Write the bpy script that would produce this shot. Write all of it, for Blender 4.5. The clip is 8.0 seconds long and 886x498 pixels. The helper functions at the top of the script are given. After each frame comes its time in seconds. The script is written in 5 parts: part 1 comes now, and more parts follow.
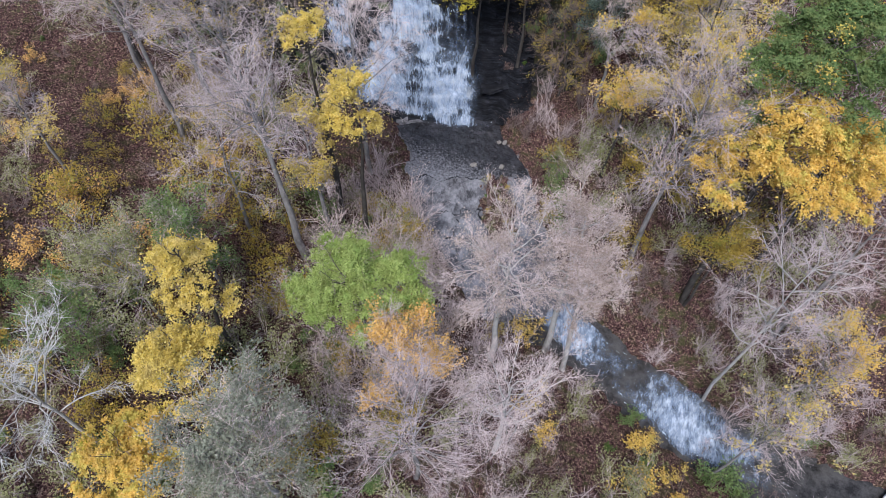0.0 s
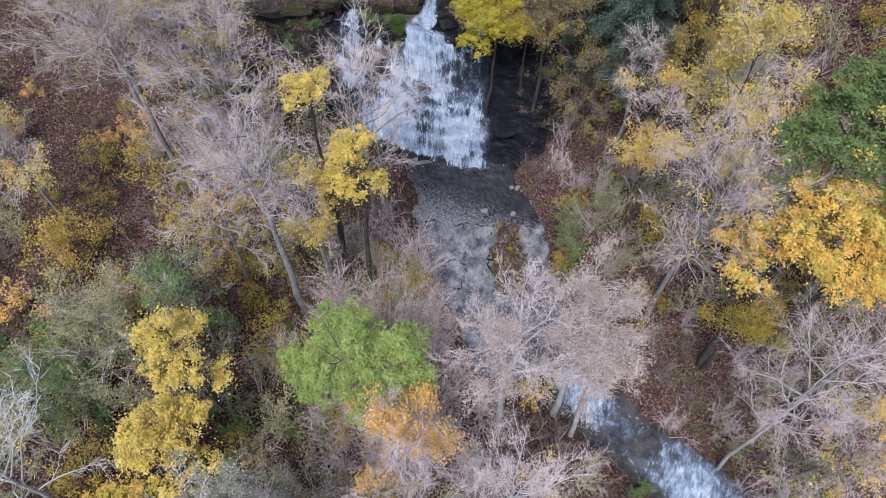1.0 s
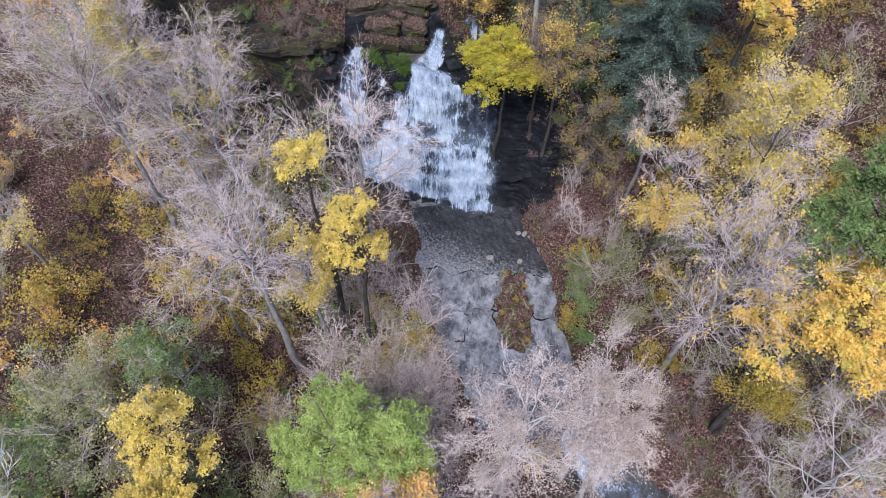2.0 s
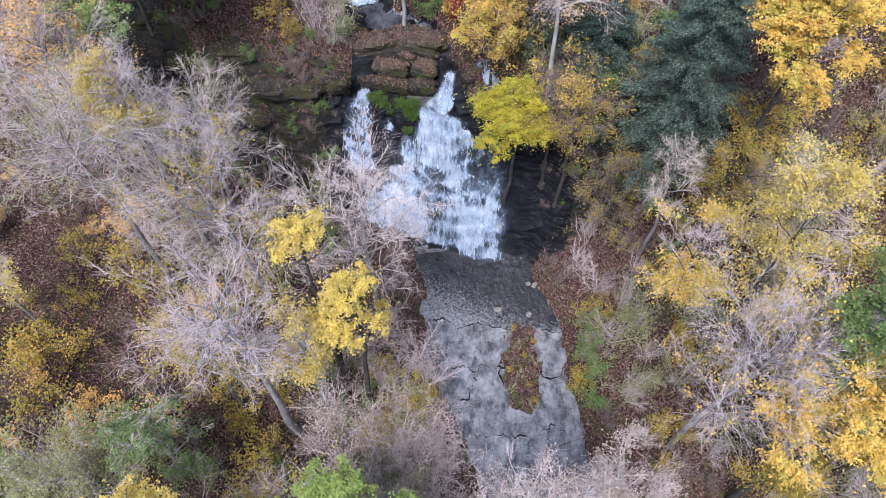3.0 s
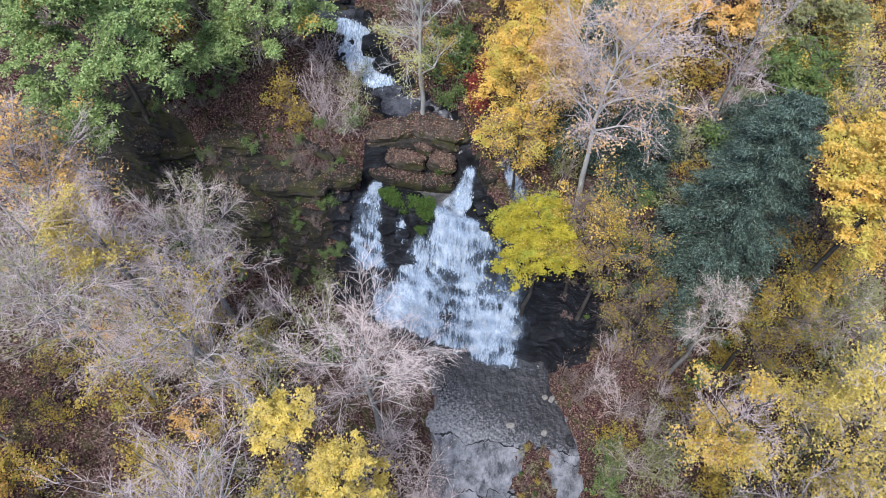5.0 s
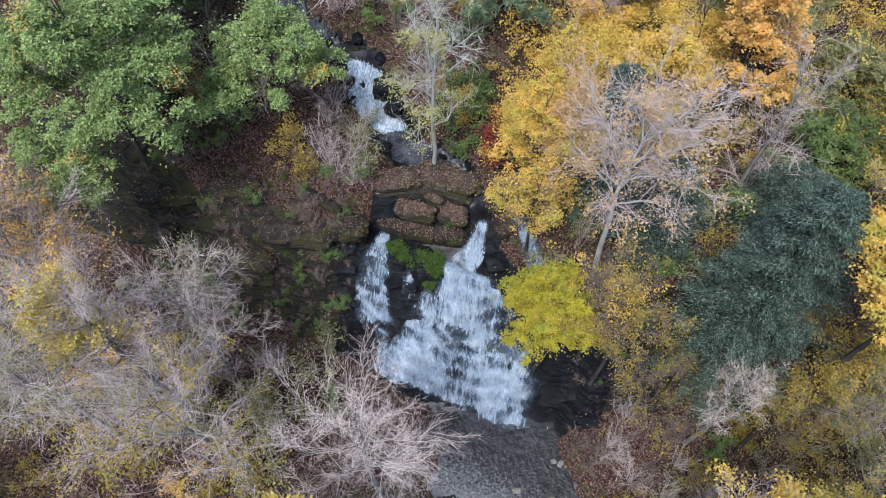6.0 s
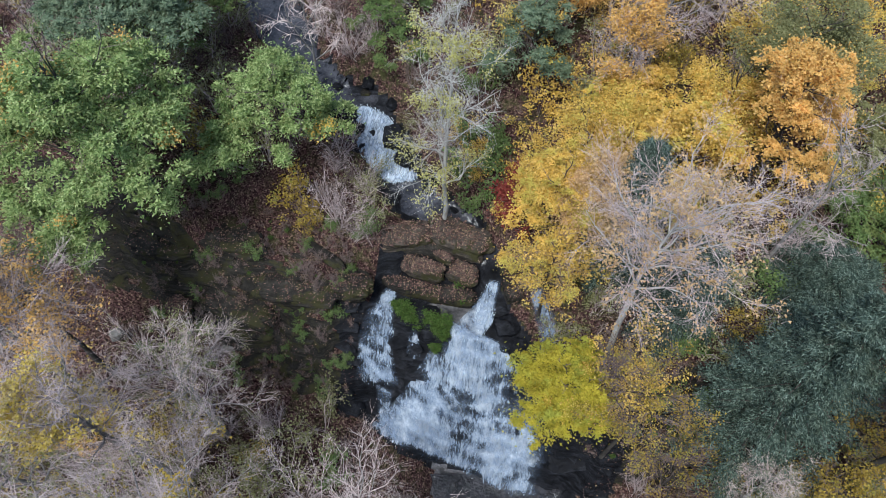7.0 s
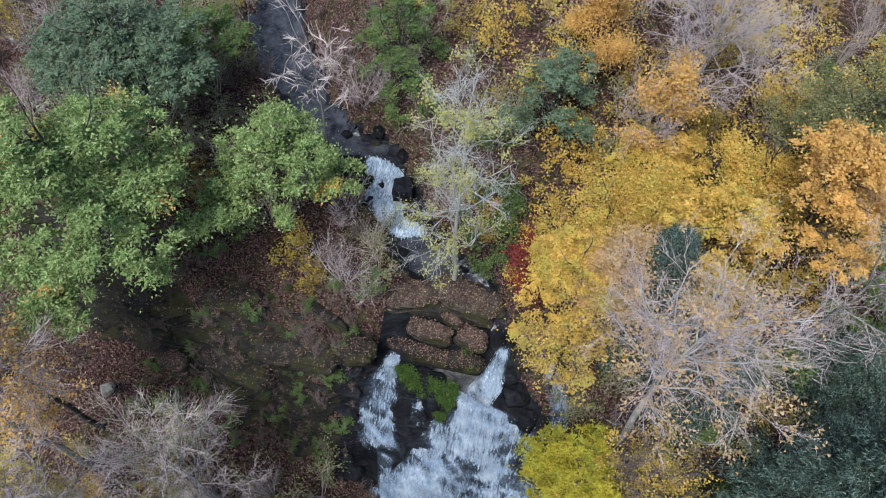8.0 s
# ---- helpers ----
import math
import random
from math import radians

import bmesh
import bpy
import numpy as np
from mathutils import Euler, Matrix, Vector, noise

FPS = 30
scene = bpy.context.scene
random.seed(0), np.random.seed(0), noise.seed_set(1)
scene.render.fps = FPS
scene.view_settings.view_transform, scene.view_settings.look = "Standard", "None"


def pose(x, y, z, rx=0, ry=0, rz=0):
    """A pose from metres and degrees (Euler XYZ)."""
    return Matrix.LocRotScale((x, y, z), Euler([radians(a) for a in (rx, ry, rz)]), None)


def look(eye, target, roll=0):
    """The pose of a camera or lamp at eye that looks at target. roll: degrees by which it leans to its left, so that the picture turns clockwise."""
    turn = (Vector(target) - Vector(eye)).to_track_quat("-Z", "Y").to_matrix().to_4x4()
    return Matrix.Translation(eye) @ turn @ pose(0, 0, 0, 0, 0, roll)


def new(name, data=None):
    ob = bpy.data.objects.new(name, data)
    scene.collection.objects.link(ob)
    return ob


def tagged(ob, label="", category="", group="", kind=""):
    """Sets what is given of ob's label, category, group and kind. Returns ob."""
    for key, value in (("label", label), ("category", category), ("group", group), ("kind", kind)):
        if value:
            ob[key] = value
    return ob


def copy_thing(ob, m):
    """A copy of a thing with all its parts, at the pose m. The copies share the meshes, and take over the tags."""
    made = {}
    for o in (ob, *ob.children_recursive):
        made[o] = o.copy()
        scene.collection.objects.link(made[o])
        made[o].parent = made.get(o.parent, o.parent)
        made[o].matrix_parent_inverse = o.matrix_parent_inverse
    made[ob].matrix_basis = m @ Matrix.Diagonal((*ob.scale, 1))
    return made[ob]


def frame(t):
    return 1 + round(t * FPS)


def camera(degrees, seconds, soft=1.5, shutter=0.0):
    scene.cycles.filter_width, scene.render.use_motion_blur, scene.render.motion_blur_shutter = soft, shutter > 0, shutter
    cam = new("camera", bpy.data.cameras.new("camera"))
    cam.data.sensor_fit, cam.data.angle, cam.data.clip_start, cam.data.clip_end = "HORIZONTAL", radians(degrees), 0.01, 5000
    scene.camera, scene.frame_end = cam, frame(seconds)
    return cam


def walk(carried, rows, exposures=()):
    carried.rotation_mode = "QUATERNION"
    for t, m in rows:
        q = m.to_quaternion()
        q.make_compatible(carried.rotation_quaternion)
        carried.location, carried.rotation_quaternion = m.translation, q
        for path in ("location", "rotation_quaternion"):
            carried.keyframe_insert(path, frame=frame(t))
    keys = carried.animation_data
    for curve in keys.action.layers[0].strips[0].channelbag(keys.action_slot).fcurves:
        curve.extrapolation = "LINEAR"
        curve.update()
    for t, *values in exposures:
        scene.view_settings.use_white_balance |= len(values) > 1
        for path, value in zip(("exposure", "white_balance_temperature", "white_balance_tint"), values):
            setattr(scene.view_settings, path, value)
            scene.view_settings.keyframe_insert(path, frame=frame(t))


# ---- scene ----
cam = camera(63.1, 8.0, soft=0.85)
METRES, EYE, TILT, LEAN, TURN = 30.0, 42.0, -60.0, 0.0, 0.0
ROWS = [
    (0.0, 0.0, 0.0, 0.0, -0.0, 0.0, 0.0),
    (0.5, 0.0032, 0.0323, 0.0557, 0.47, 0.01, -0.92),
    (1.0, 0.0055, 0.0647, 0.1106, 0.85, 0.01, -1.64),
    (1.5, 0.0067, 0.0954, 0.1623, 1.06, 0.01, -2.06),
    (3.0, 0.0045, 0.1908, 0.336, 2.1, -0.48, -3.73),
    (3.5, 0.0015, 0.221, 0.3869, 2.41, -0.51, -4.31),
    (4.0, -0.002, 0.2517, 0.4406, 2.76, -0.54, -4.93),
    (4.5, -0.0073, 0.2823, 0.4948, 3.04, -0.59, -5.53),
    (6.0, -0.0248, 0.3742, 0.6546, 4.4, -0.99, -7.87),
    (6.5, -0.0339, 0.4054, 0.7066, 4.81, -1.08, -8.72),
    (7.0, -0.0425, 0.4369, 0.7583, 5.3, -1.18, -9.6),
    (7.5, -0.0521, 0.4687, 0.809, 5.78, -1.23, -10.49),
    (8.0, -0.0627, 0.5007, 0.8604, 6.33, -1.37, -11.4),
]
walk(cam, [(t, pose(0, 0, EYE, TILT, LEAN, TURN) @ pose(METRES * x, METRES * y, METRES * z, 90 + pitch, roll, yaw)) for t, x, y, z, yaw, pitch, roll in ROWS],
     exposures=[(0.0, 0.92, 6100, 11), (1.5, 1.08, 6000, 12), (3.5, 1.36, 5980, 13), (4.5, 1.32, 6040, 10), (6.5, 0.90, 6070, 4), (8.0, 0.80, 6060, 3)])
# ---- world and light: overcast, soft ----
world = bpy.data.worlds.new("world")
scene.world = world
world.use_nodes = True
wn = world.node_tree.nodes
sky = wn.new("ShaderNodeTexSky")
sky.sky_type = "NISHITA"
sky.sun_disc = False
sky.sun_elevation = radians(63)
sky.sun_rotation = radians(200)
sky.air_density, sky.dust_density, sky.ozone_density = 1.0, 1.5, 1.0
wn["Background"].inputs["Strength"].default_value = 0.098
world.node_tree.links.new(sky.outputs["Color"], wn["Background"].inputs["Color"])
sun = new("sun", bpy.data.lights.new("sun", "SUN"))
sun.data.energy, sun.data.angle, sun.data.color = 2.1, radians(22), (1.0, 0.98, 0.95)
sun.matrix_world = look((-9, -5, 60), (0, 22, 0))

# ---- noise and terrain ----
def vnoise(x, y, seed=0):
    """Smooth value noise in -1..1 on arrays."""
    x, y = np.asarray(x, float), np.asarray(y, float)
    xi, yi = np.floor(x), np.floor(y)
    fx, fy = x - xi, y - yi
    fx, fy = fx * fx * (3 - 2 * fx), fy * fy * (3 - 2 * fy)

    def h(a, b):
        v = np.sin(a * 127.1 + b * 311.7 + seed * 74.7) * 43758.5453
        return (v - np.floor(v)) * 2 - 1
    return (h(xi, yi) * (1 - fx) + h(xi + 1, yi) * fx) * (1 - fy) + (h(xi, yi + 1) * (1 - fx) + h(xi + 1, yi + 1) * fx) * fy


# centre lines of the brook: x, y, bed height, half width
LOWER = [(0.3, 36.0, 0.0, 3.9), (0.9, 33.0, 0.0, 3.5), (2.0, 29.0, -0.05, 4.2), (3.0, 25.5, -0.15, 3.7), (4.5, 22.0, -0.3, 3.2),
         (7.3, 19.2, -0.6, 2.0), (11.3, 16.2, -2.2, 1.6), (15.2, 13.4, -3.5, 2.1), (20.0, 10.8, -4.4, 2.2), (27.0, 7.0, -4.9, 2.4), (60.0, -12.0, -6.5, 3.0)]
UPPER = [(0.2, 39.6, 7.0, 1.6), (-1.6, 41.6, 7.2, 0.9), (-2.0, 43.6, 8.3, 0.7), (-3.6, 45.6, 8.7, 0.9), (-6.6, 47.0, 8.9, 1.0), (-7.9, 48.3, 9.0, 1.35),
         (-9.9, 50.9, 11.2, 1.15), (-12.4, 51.4, 11.3, 1.1), (-15.0, 54.0, 11.4, 1.2), (-18.0, 58.5, 11.6, 1.4), (-19.5, 63.0, 11.9, 1.4), (-26.0, 85.0, 14.0, 1.5)]
ARM = [(-1.9, 42.0, 7.5, 0.5), (-4.5, 41.6, 7.4, 0.45), (-7.0, 41.9, 7.4, 0.5)]
CLIFF_X = [-60, -24, -18, -13.5, -10, -7.6, -5.5, -2.5, 0.5, 3.2, 5.5, 9, 14, 24, 60]
CLIFF_FOOT = [42, 40.5, 39.6, 38.4, 36.9, 37.2, 35.9, 35.3, 34.9, 34.9, 35.2, 35.6, 35.5, 34, 30]
CLIFF_LIP = [48, 43.5, 41.8, 41.2, 41.0, 41.4, 40.9, 40.5, 40.2, 39.0, 38.6, 39.5, 41.5, 42, 40]


def along(line, x, y):
    """Distance beyond the bank, bed height and side (1: left when looking upstream) of the nearest place of a centre line."""
    best = np.full(x.shape, 1e9)
    bed, side = np.zeros(x.shape), np.zeros(x.shape)
    for (ax, ay, az, aw), (bx, by, bz, bw) in zip(line, line[1:]):
        vx, vy = bx - ax, by - ay
        t = np.clip(((x - ax) * vx + (y - ay) * vy) / (vx * vx + vy * vy), 0, 1)
        d = np.hypot(x - ax - t * vx, y - ay - t * vy) - (aw + t * (bw - aw))
        m = d < best
        best = np.where(m, d, best)
        bed = np.where(m, az + t * (bz - az), bed)
        side = np.where(m, np.sign(vx * (y - ay) - vy * (x - ax)), side)
    return best, bed, side


def cliff(x, y):
    """0 at the cliff's foot, 1 at its lip."""
    w = 0.35 * vnoise(x * 0.9, y * 0.3, 3) + 0.5 * vnoise(x * 0.25, y * 0.1, 4)
    w = w * (1 - 0.7 * np.exp(-((x + 1) / 4) ** 2))
    foot = np.interp(x, CLIFF_X, CLIFF_FOOT) + w
    lip = np.interp(x, CLIFF_X, CLIFF_LIP) + w
    return (y - foot) / (lip - foot)


def isle_shape(x, y):
    """Below 1 on the long low island in the brook."""
    down = np.clip(27.4 - y, -3.5, 3.5)
    a, b = np.abs(x - 3.85 - 0.06 * down) / (1.5 - 0.05 * down), np.abs(y - 27.4) / 3.3
    return (a ** 2.6 + b ** 2.6) ** (1 / 2.6) + 0.20 * vnoise(x * 1.5, y * 1.5, 15) + 0.12 * vnoise(x * 4.1, y * 4.1, 16)


def height(x, y):
    x, y = np.asarray(x, float), np.asarray(y, float)
    d, bed, side = along(LOWER, x, y)
    d = d + (0.45 * vnoise(x * 0.55, y * 0.55, 18) + 0.25 * vnoise(x * 1.7, y * 1.7, 19) + 0.16 * vnoise(x * 4.3, y * 4.3, 20)) * (y < 33)
    p = np.maximum(d, 0)
    right = side > 0
    gain = 26 * (1 - np.exp(-p / 26))
    low = bed - 0.3 * np.clip(-d / 0.6, 0, 1) + 0.72 * np.clip(1.3 - isle_shape(x, y), 0, 0.6)
    low = low + np.where(right, 0.7 * (1 - np.exp(-p / 0.8)) + 0.33 * gain, 0.45 * (1 - np.exp(-p / 0.8)) + 0.44 * gain)
    d2, bed2, side2 = along(UPPER, x, y)
    p2 = np.maximum(d2, 0)
    g2 = 14 * (1 - np.exp(-p2 / 14))
    high = bed2 + np.where(side2 > 0, 0.5 * (1 - np.exp(-p2 / 1.2)) + 0.14 * g2, 1.3 * (1 - np.exp(-p2 / 1.0)) + 0.55 * g2)
    d3, bed3, _ = along(ARM, x, y)
    arm = bed3 + 0.95 * np.maximum(d3, 0)
    high = np.minimum(high, np.maximum(arm, 7.0))
    high = high - 0.75 * np.clip(1.5 - np.abs(y - 43.5 - 0.12 * vnoise(x * 1.3, y, 50)) / 0.62, 0, 1) * np.clip((2.3 - np.abs(x + 4.6)) / 0.5, 0, 1)
    u = np.clip(cliff(x, y), 0, 1)
    n = 9
    k = u * n + (1.1 * vnoise(x * 0.45, y * 0.2, 8) + 0.5 * vnoise(x * 1.6, y * 0.6, 9)) * (u > 0) * (u < 1)
    k = np.clip(k, 0, n)
    f = k - np.floor(k)
    step = (np.floor(k) + np.clip((f - 0.45) / 0.5, 0, 1)) / n
    prof = 0.35 * u + 0.65 * np.clip(step, 0, 1)
    z = low * (1 - prof) + high * prof
    wild = np.clip(np.minimum(p, p2 + 2 * (u < 0.5)) / 2.5, 0, 1)
    z = z + wild * (0.35 * vnoise(x * 0.35, y * 0.35, 1) + 0.16 * vnoise(x * 1.1, y * 1.1, 2)) + 0.05 * vnoise(x * 2.6, y * 2.6, 5)
    return z


def ground_z(x, y):
    return float(height(np.array([x]), np.array([y]))[0])


# ---- materials ----
def material(name, rough=0.8, spec=0.3):
    m = bpy.data.materials.new(name)
    m.use_nodes = True
    n, l = m.node_tree.nodes, m.node_tree.links
    b = n["Principled BSDF"]
    b.inputs["Roughness"].default_value = rough
    b.inputs["Specular IOR Level"].default_value = spec
    return m, n, l, b


def ramp_node(n, stops):
    r = n.new("ShaderNodeValToRGB")
    e = r.color_ramp.elements
    while len(e) < len(stops):
        e.new(0.5)
    for q, (pos, col) in zip(e, stops):
        q.position, q.color = pos, (*col, 1)
    return r


def noise_node(n, l, scale, detail=4, rough=0.6, coord="Object", stretch=None):
    tc = n.new("ShaderNodeTexCoord")
    t = n.new("ShaderNodeTexNoise")
    t.inputs["Scale"].default_value, t.inputs["Detail"].default_value, t.inputs["Roughness"].default_value = scale, detail, rough
    if stretch:
        mp = n.new("ShaderNodeMapping")
        mp.inputs["Scale"].default_value = stretch
        l.new(tc.outputs[coord], mp.inputs["Vector"])
        l.new(mp.outputs["Vector"], t.inputs["Vector"])
    else:
        l.new(tc.outputs[coord], t.inputs["Vector"])
    return t


def bump(n, l, b, src, strength=0.5, dist=0.05):
    k = n.new("ShaderNodeBump")
    k.inputs["Strength"].default_value, k.inputs["Distance"].default_value = strength, dist
    l.new(src, k.inputs["Height"])
    l.new(k.outputs["Normal"], b.inputs["Normal"])


def mixed(n, l, fac, a, c, blend="MIX"):
    k = n.new("ShaderNodeMix")
    k.data_type, k.blend_type = "RGBA", blend
    for sock, v in ((k.inputs[0], fac), (k.inputs[6], a), (k.inputs[7], c)):
        if hasattr(v, "links"):
            l.new(v, sock)
        elif isinstance(v, (int, float)):
            sock.default_value = v
        else:
            sock.default_value = (*v, 1)
    return k.outputs[2]


def leaf_material(name, cols, patch=None, glow=0.35, vary=0.55):
    """Leaves: each one has its own shade from cols; patch is a second tint that lies over whole boughs."""
    m, n, l, b = material(name, 0.6, 0.12)
    g = n.new("ShaderNodeNewGeometry")
    k = len(cols)
    mid = cols[k // 2]
    cols = [tuple(m0 + (a - m0) * vary for a, m0 in zip(c, mid)) for c in cols]
    r = ramp_node(n, [(i / max(k - 1, 1), c) for i, c in enumerate(cols)])
    l.new(g.outputs["Random Per Island"], r.inputs["Fac"])
    out = r.outputs["Color"]
    if patch:
        t = noise_node(n, l, 0.9, 2)
        rr = ramp_node(n, [(0.5, (0, 0, 0)), (0.62, (1, 1, 1))])
        l.new(t.outputs["Fac"], rr.inputs["Fac"])
        out = mixed(n, l, rr.outputs["Color"], out, patch)
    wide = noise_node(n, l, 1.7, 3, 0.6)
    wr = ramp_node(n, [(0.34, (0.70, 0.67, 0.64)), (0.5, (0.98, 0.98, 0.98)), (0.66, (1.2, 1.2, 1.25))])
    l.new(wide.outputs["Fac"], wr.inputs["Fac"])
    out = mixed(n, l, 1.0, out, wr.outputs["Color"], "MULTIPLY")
    l.new(out, b.inputs["Base Color"])
    tr = n.new("ShaderNodeBsdfTranslucent")
    l.new(out, tr.inputs["Color"])
    mx = n.new("ShaderNodeMixShader")
    mx.inputs[0].default_value = glow
    l.new(b.outputs[0], mx.inputs[1])
    l.new(tr.outputs[0], mx.inputs[2])
    l.new(mx.outputs[0], n["Material Output"].inputs["Surface"])
    return m


def bark_material(name, a, c, scale=3.0):
    m, n, l, b = material(name, 0.9, 0.05)
    t = noise_node(n, l, scale, 5, 0.7, stretch=(1, 1, 0.35))
    r = ramp_node(n, [(0.3, a), (0.7, c)])
    l.new(t.outputs["Fac"], r.inputs["Fac"])
    l.new(r.outputs["Color"], b.inputs["Base Color"])
    bump(n, l, b, t.outputs["Fac"], 0.6, 0.03)
    return m


def ground_material():
    """Leaf litter: a mosaic of leaf-sized flecks, darker where the bump is low, with moss in patches."""
    m, n, l, b = material("leaf_litter", 0.9, 0.04)
    big = noise_node(n, l, 0.22, 3)
    mid = noise_node(n, l, 1.6, 5, 0.7)
    fine = noise_node(n, l, 6.0, 6, 0.8)
    tc = n.new("ShaderNodeTexCoord")
    cells = n.new("ShaderNodeTexVoronoi")
    cells.inputs["Scale"].default_value = 14.0
    l.new(tc.outputs["Object"], cells.inputs["Vector"])
    one = n.new("ShaderNodeSeparateColor")
    l.new(cells.outputs["Color"], one.inputs[0])
    r = ramp_node(n, [(0.0, (0.020, 0.010, 0.010)), (0.3, (0.052, 0.027, 0.027)), (0.6, (0.108, 0.056, 0.054)), (0.85, (0.17, 0.100, 0.090)), (1.0, (0.32, 0.23, 0.165))])
    l.new(one.outputs[0], r.inputs["Fac"])
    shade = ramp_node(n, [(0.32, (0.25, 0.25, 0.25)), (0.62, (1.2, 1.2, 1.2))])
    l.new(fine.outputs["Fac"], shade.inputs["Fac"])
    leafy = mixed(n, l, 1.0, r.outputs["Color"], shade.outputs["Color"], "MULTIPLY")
    moss = ramp_node(n, [(0.3, (0.022, 0.028, 0.010)), (0.7, (0.10, 0.11, 0.04))])
    l.new(fine.outputs["Fac"], moss.inputs["Fac"])
    mk = ramp_node(n, [(0.47, (0, 0, 0)), (0.62, (0.8, 0.8, 0.8))])
    l.new(mid.outputs["Fac"], mk.inputs["Fac"])
    bk = ramp_node(n, [(0.4, (0.3, 0.3, 0.3)), (0.62, (1, 1, 1))])
    l.new(big.outputs["Fac"], bk.inputs["Fac"])
    k = mixed(n, l, 1.0, mk.outputs["Color"], bk.outputs["Color"], "MULTIPLY")
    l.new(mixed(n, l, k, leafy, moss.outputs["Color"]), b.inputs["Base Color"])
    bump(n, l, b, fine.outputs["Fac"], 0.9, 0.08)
    return m


def shale_material(name, cols, wet=0.25, moss=0.0):
    m, n, l, b = material(name, wet, 0.12)
    t = noise_node(n, l, 1.6, 8, 0.78, stretch=(1, 1, 2.2))
    f = noise_node(n, l, 7.0, 5, 0.75)
    r = ramp_node(n, [(0.3, cols[0]), (0.5, cols[1]), (0.72, cols[2])])
    l.new(t.outputs["Fac"], r.inputs["Fac"])
    fr = ramp_node(n, [(0.25, (0.4, 0.4, 0.4)), (0.7, (1.25, 1.25, 1.25))])
    l.new(f.outputs["Fac"], fr.inputs["Fac"])
    out = mixed(n, l, 1.0, r.outputs["Color"], fr.outputs["Color"], "MULTIPLY")
    beds = noise_node(n, l, 1.0, 3, 0.7, stretch=(0.35, 0.35, 6.5))
    br = ramp_node(n, [(0.38, (0.45, 0.45, 0.45)), (0.5, (1, 1, 1)), (0.66, (1.5, 1.48, 1.45))])
    l.new(beds.outputs["Fac"], br.inputs["Fac"])
    out = mixed(n, l, 1.0, out, br.outputs["Color"], "MULTIPLY")
    if moss:
        q = noise_node(n, l, 1.1, 5, 0.7)
        qr = ramp_node(n, [(0.62 - moss * 0.3, (0, 0, 0)), (0.72 - moss * 0.3, (1, 1, 1))])
        l.new(q.outputs["Fac"], qr.inputs["Fac"])
        out = mixed(n, l, qr.outputs["Color"], out, (0.042, 0.040, 0.018))
    l.new(out, b.inputs["Base Color"])
    rr = ramp_node(n, [(0.3, (wet, wet, wet)), (0.7, (min(1, wet + 0.4),) * 3)])
    l.new(f.outputs["Fac"], rr.inputs["Fac"])
    l.new(rr.outputs["Color"], b.inputs["Roughness"])
    bump(n, l, b, t.outputs["Fac"], 0.8, 0.12)
    return m


def foam_material(name, across=4.2, down=0.55, soft=0.27):
    """Falling water: white strands with clear gaps; UV in metres, u across and v down the fall; the mesh says how much water there is."""
    m, n, l, b = material(name, 0.5, 0.3)
    a = noise_node(n, l, 1.0, 4, 0.62, "UV", (across, down, 1))
    e = noise_node(n, l, 1.0, 5, 0.8, "UV", (across * 2.6, down * 2.6, 1))
    c = noise_node(n, l, 1.0, 4, 0.7, "UV", (0.8, 1.1, 1))
    at = n.new("ShaderNodeAttribute")
    at.attribute_name = "cover"

    def add(x, k, y):
        s = n.new("ShaderNodeMath")
        s.operation = "MULTIPLY_ADD"
        l.new(x, s.inputs[0])
        s.inputs[1].default_value = k
        if hasattr(y, "links"):
            l.new(y, s.inputs[2])
        else:
            s.inputs[2].default_value = y
        return s.outputs[0]
    total = add(a.outputs["Fac"], 0.9, add(e.outputs["Fac"], 1.1, add(c.outputs["Fac"], 0.5, at.outputs["Fac"])))
    mr = n.new("ShaderNodeMapRange")
    mr.inputs["From Min"].default_value, mr.inputs["From Max"].default_value = 1.70 - soft, 1.70 + soft
    l.new(total, mr.inputs["Value"])
    mr.interpolation_type = "SMOOTHSTEP"
    l.new(mr.outputs["Result"], b.inputs["Alpha"])
    col = ramp_node(n, [(0.37, (0.16, 0.22, 0.33)), (0.49, (0.41, 0.50, 0.65)), (0.62, (0.80, 0.86, 0.95))])
    l.new(add(e.outputs["Fac"], 0.5, add(a.outputs["Fac"], 0.5, add(at.outputs["Fac"], 0.24, -0.11))), col.inputs["Fac"])
    l.new(col.outputs["Color"], b.inputs["Base Color"])
    bump(n, l, b, a.outputs["Fac"], 0.5, 0.15)
    # air-filled water passes light on in all directions
    tr, mx, clear, mx2 = n.new("ShaderNodeBsdfTranslucent"), n.new("ShaderNodeMixShader"), n.new("ShaderNodeBsdfTransparent"), n.new("ShaderNodeMixShader")
    l.new(col.outputs["Color"], tr.inputs["Color"])
    mx2.inputs[0].default_value = 0.4
    l.new(mr.outputs["Result"], mx.inputs[0])
    l.new(clear.outputs[0], mx.inputs[1])
    l.new(tr.outputs[0], mx.inputs[2])
    l.new(b.outputs[0], mx2.inputs[1])
    l.new(mx.outputs[0], mx2.inputs[2])
    l.new(mx2.outputs[0], n["Material Output"].inputs["Surface"])
    return m


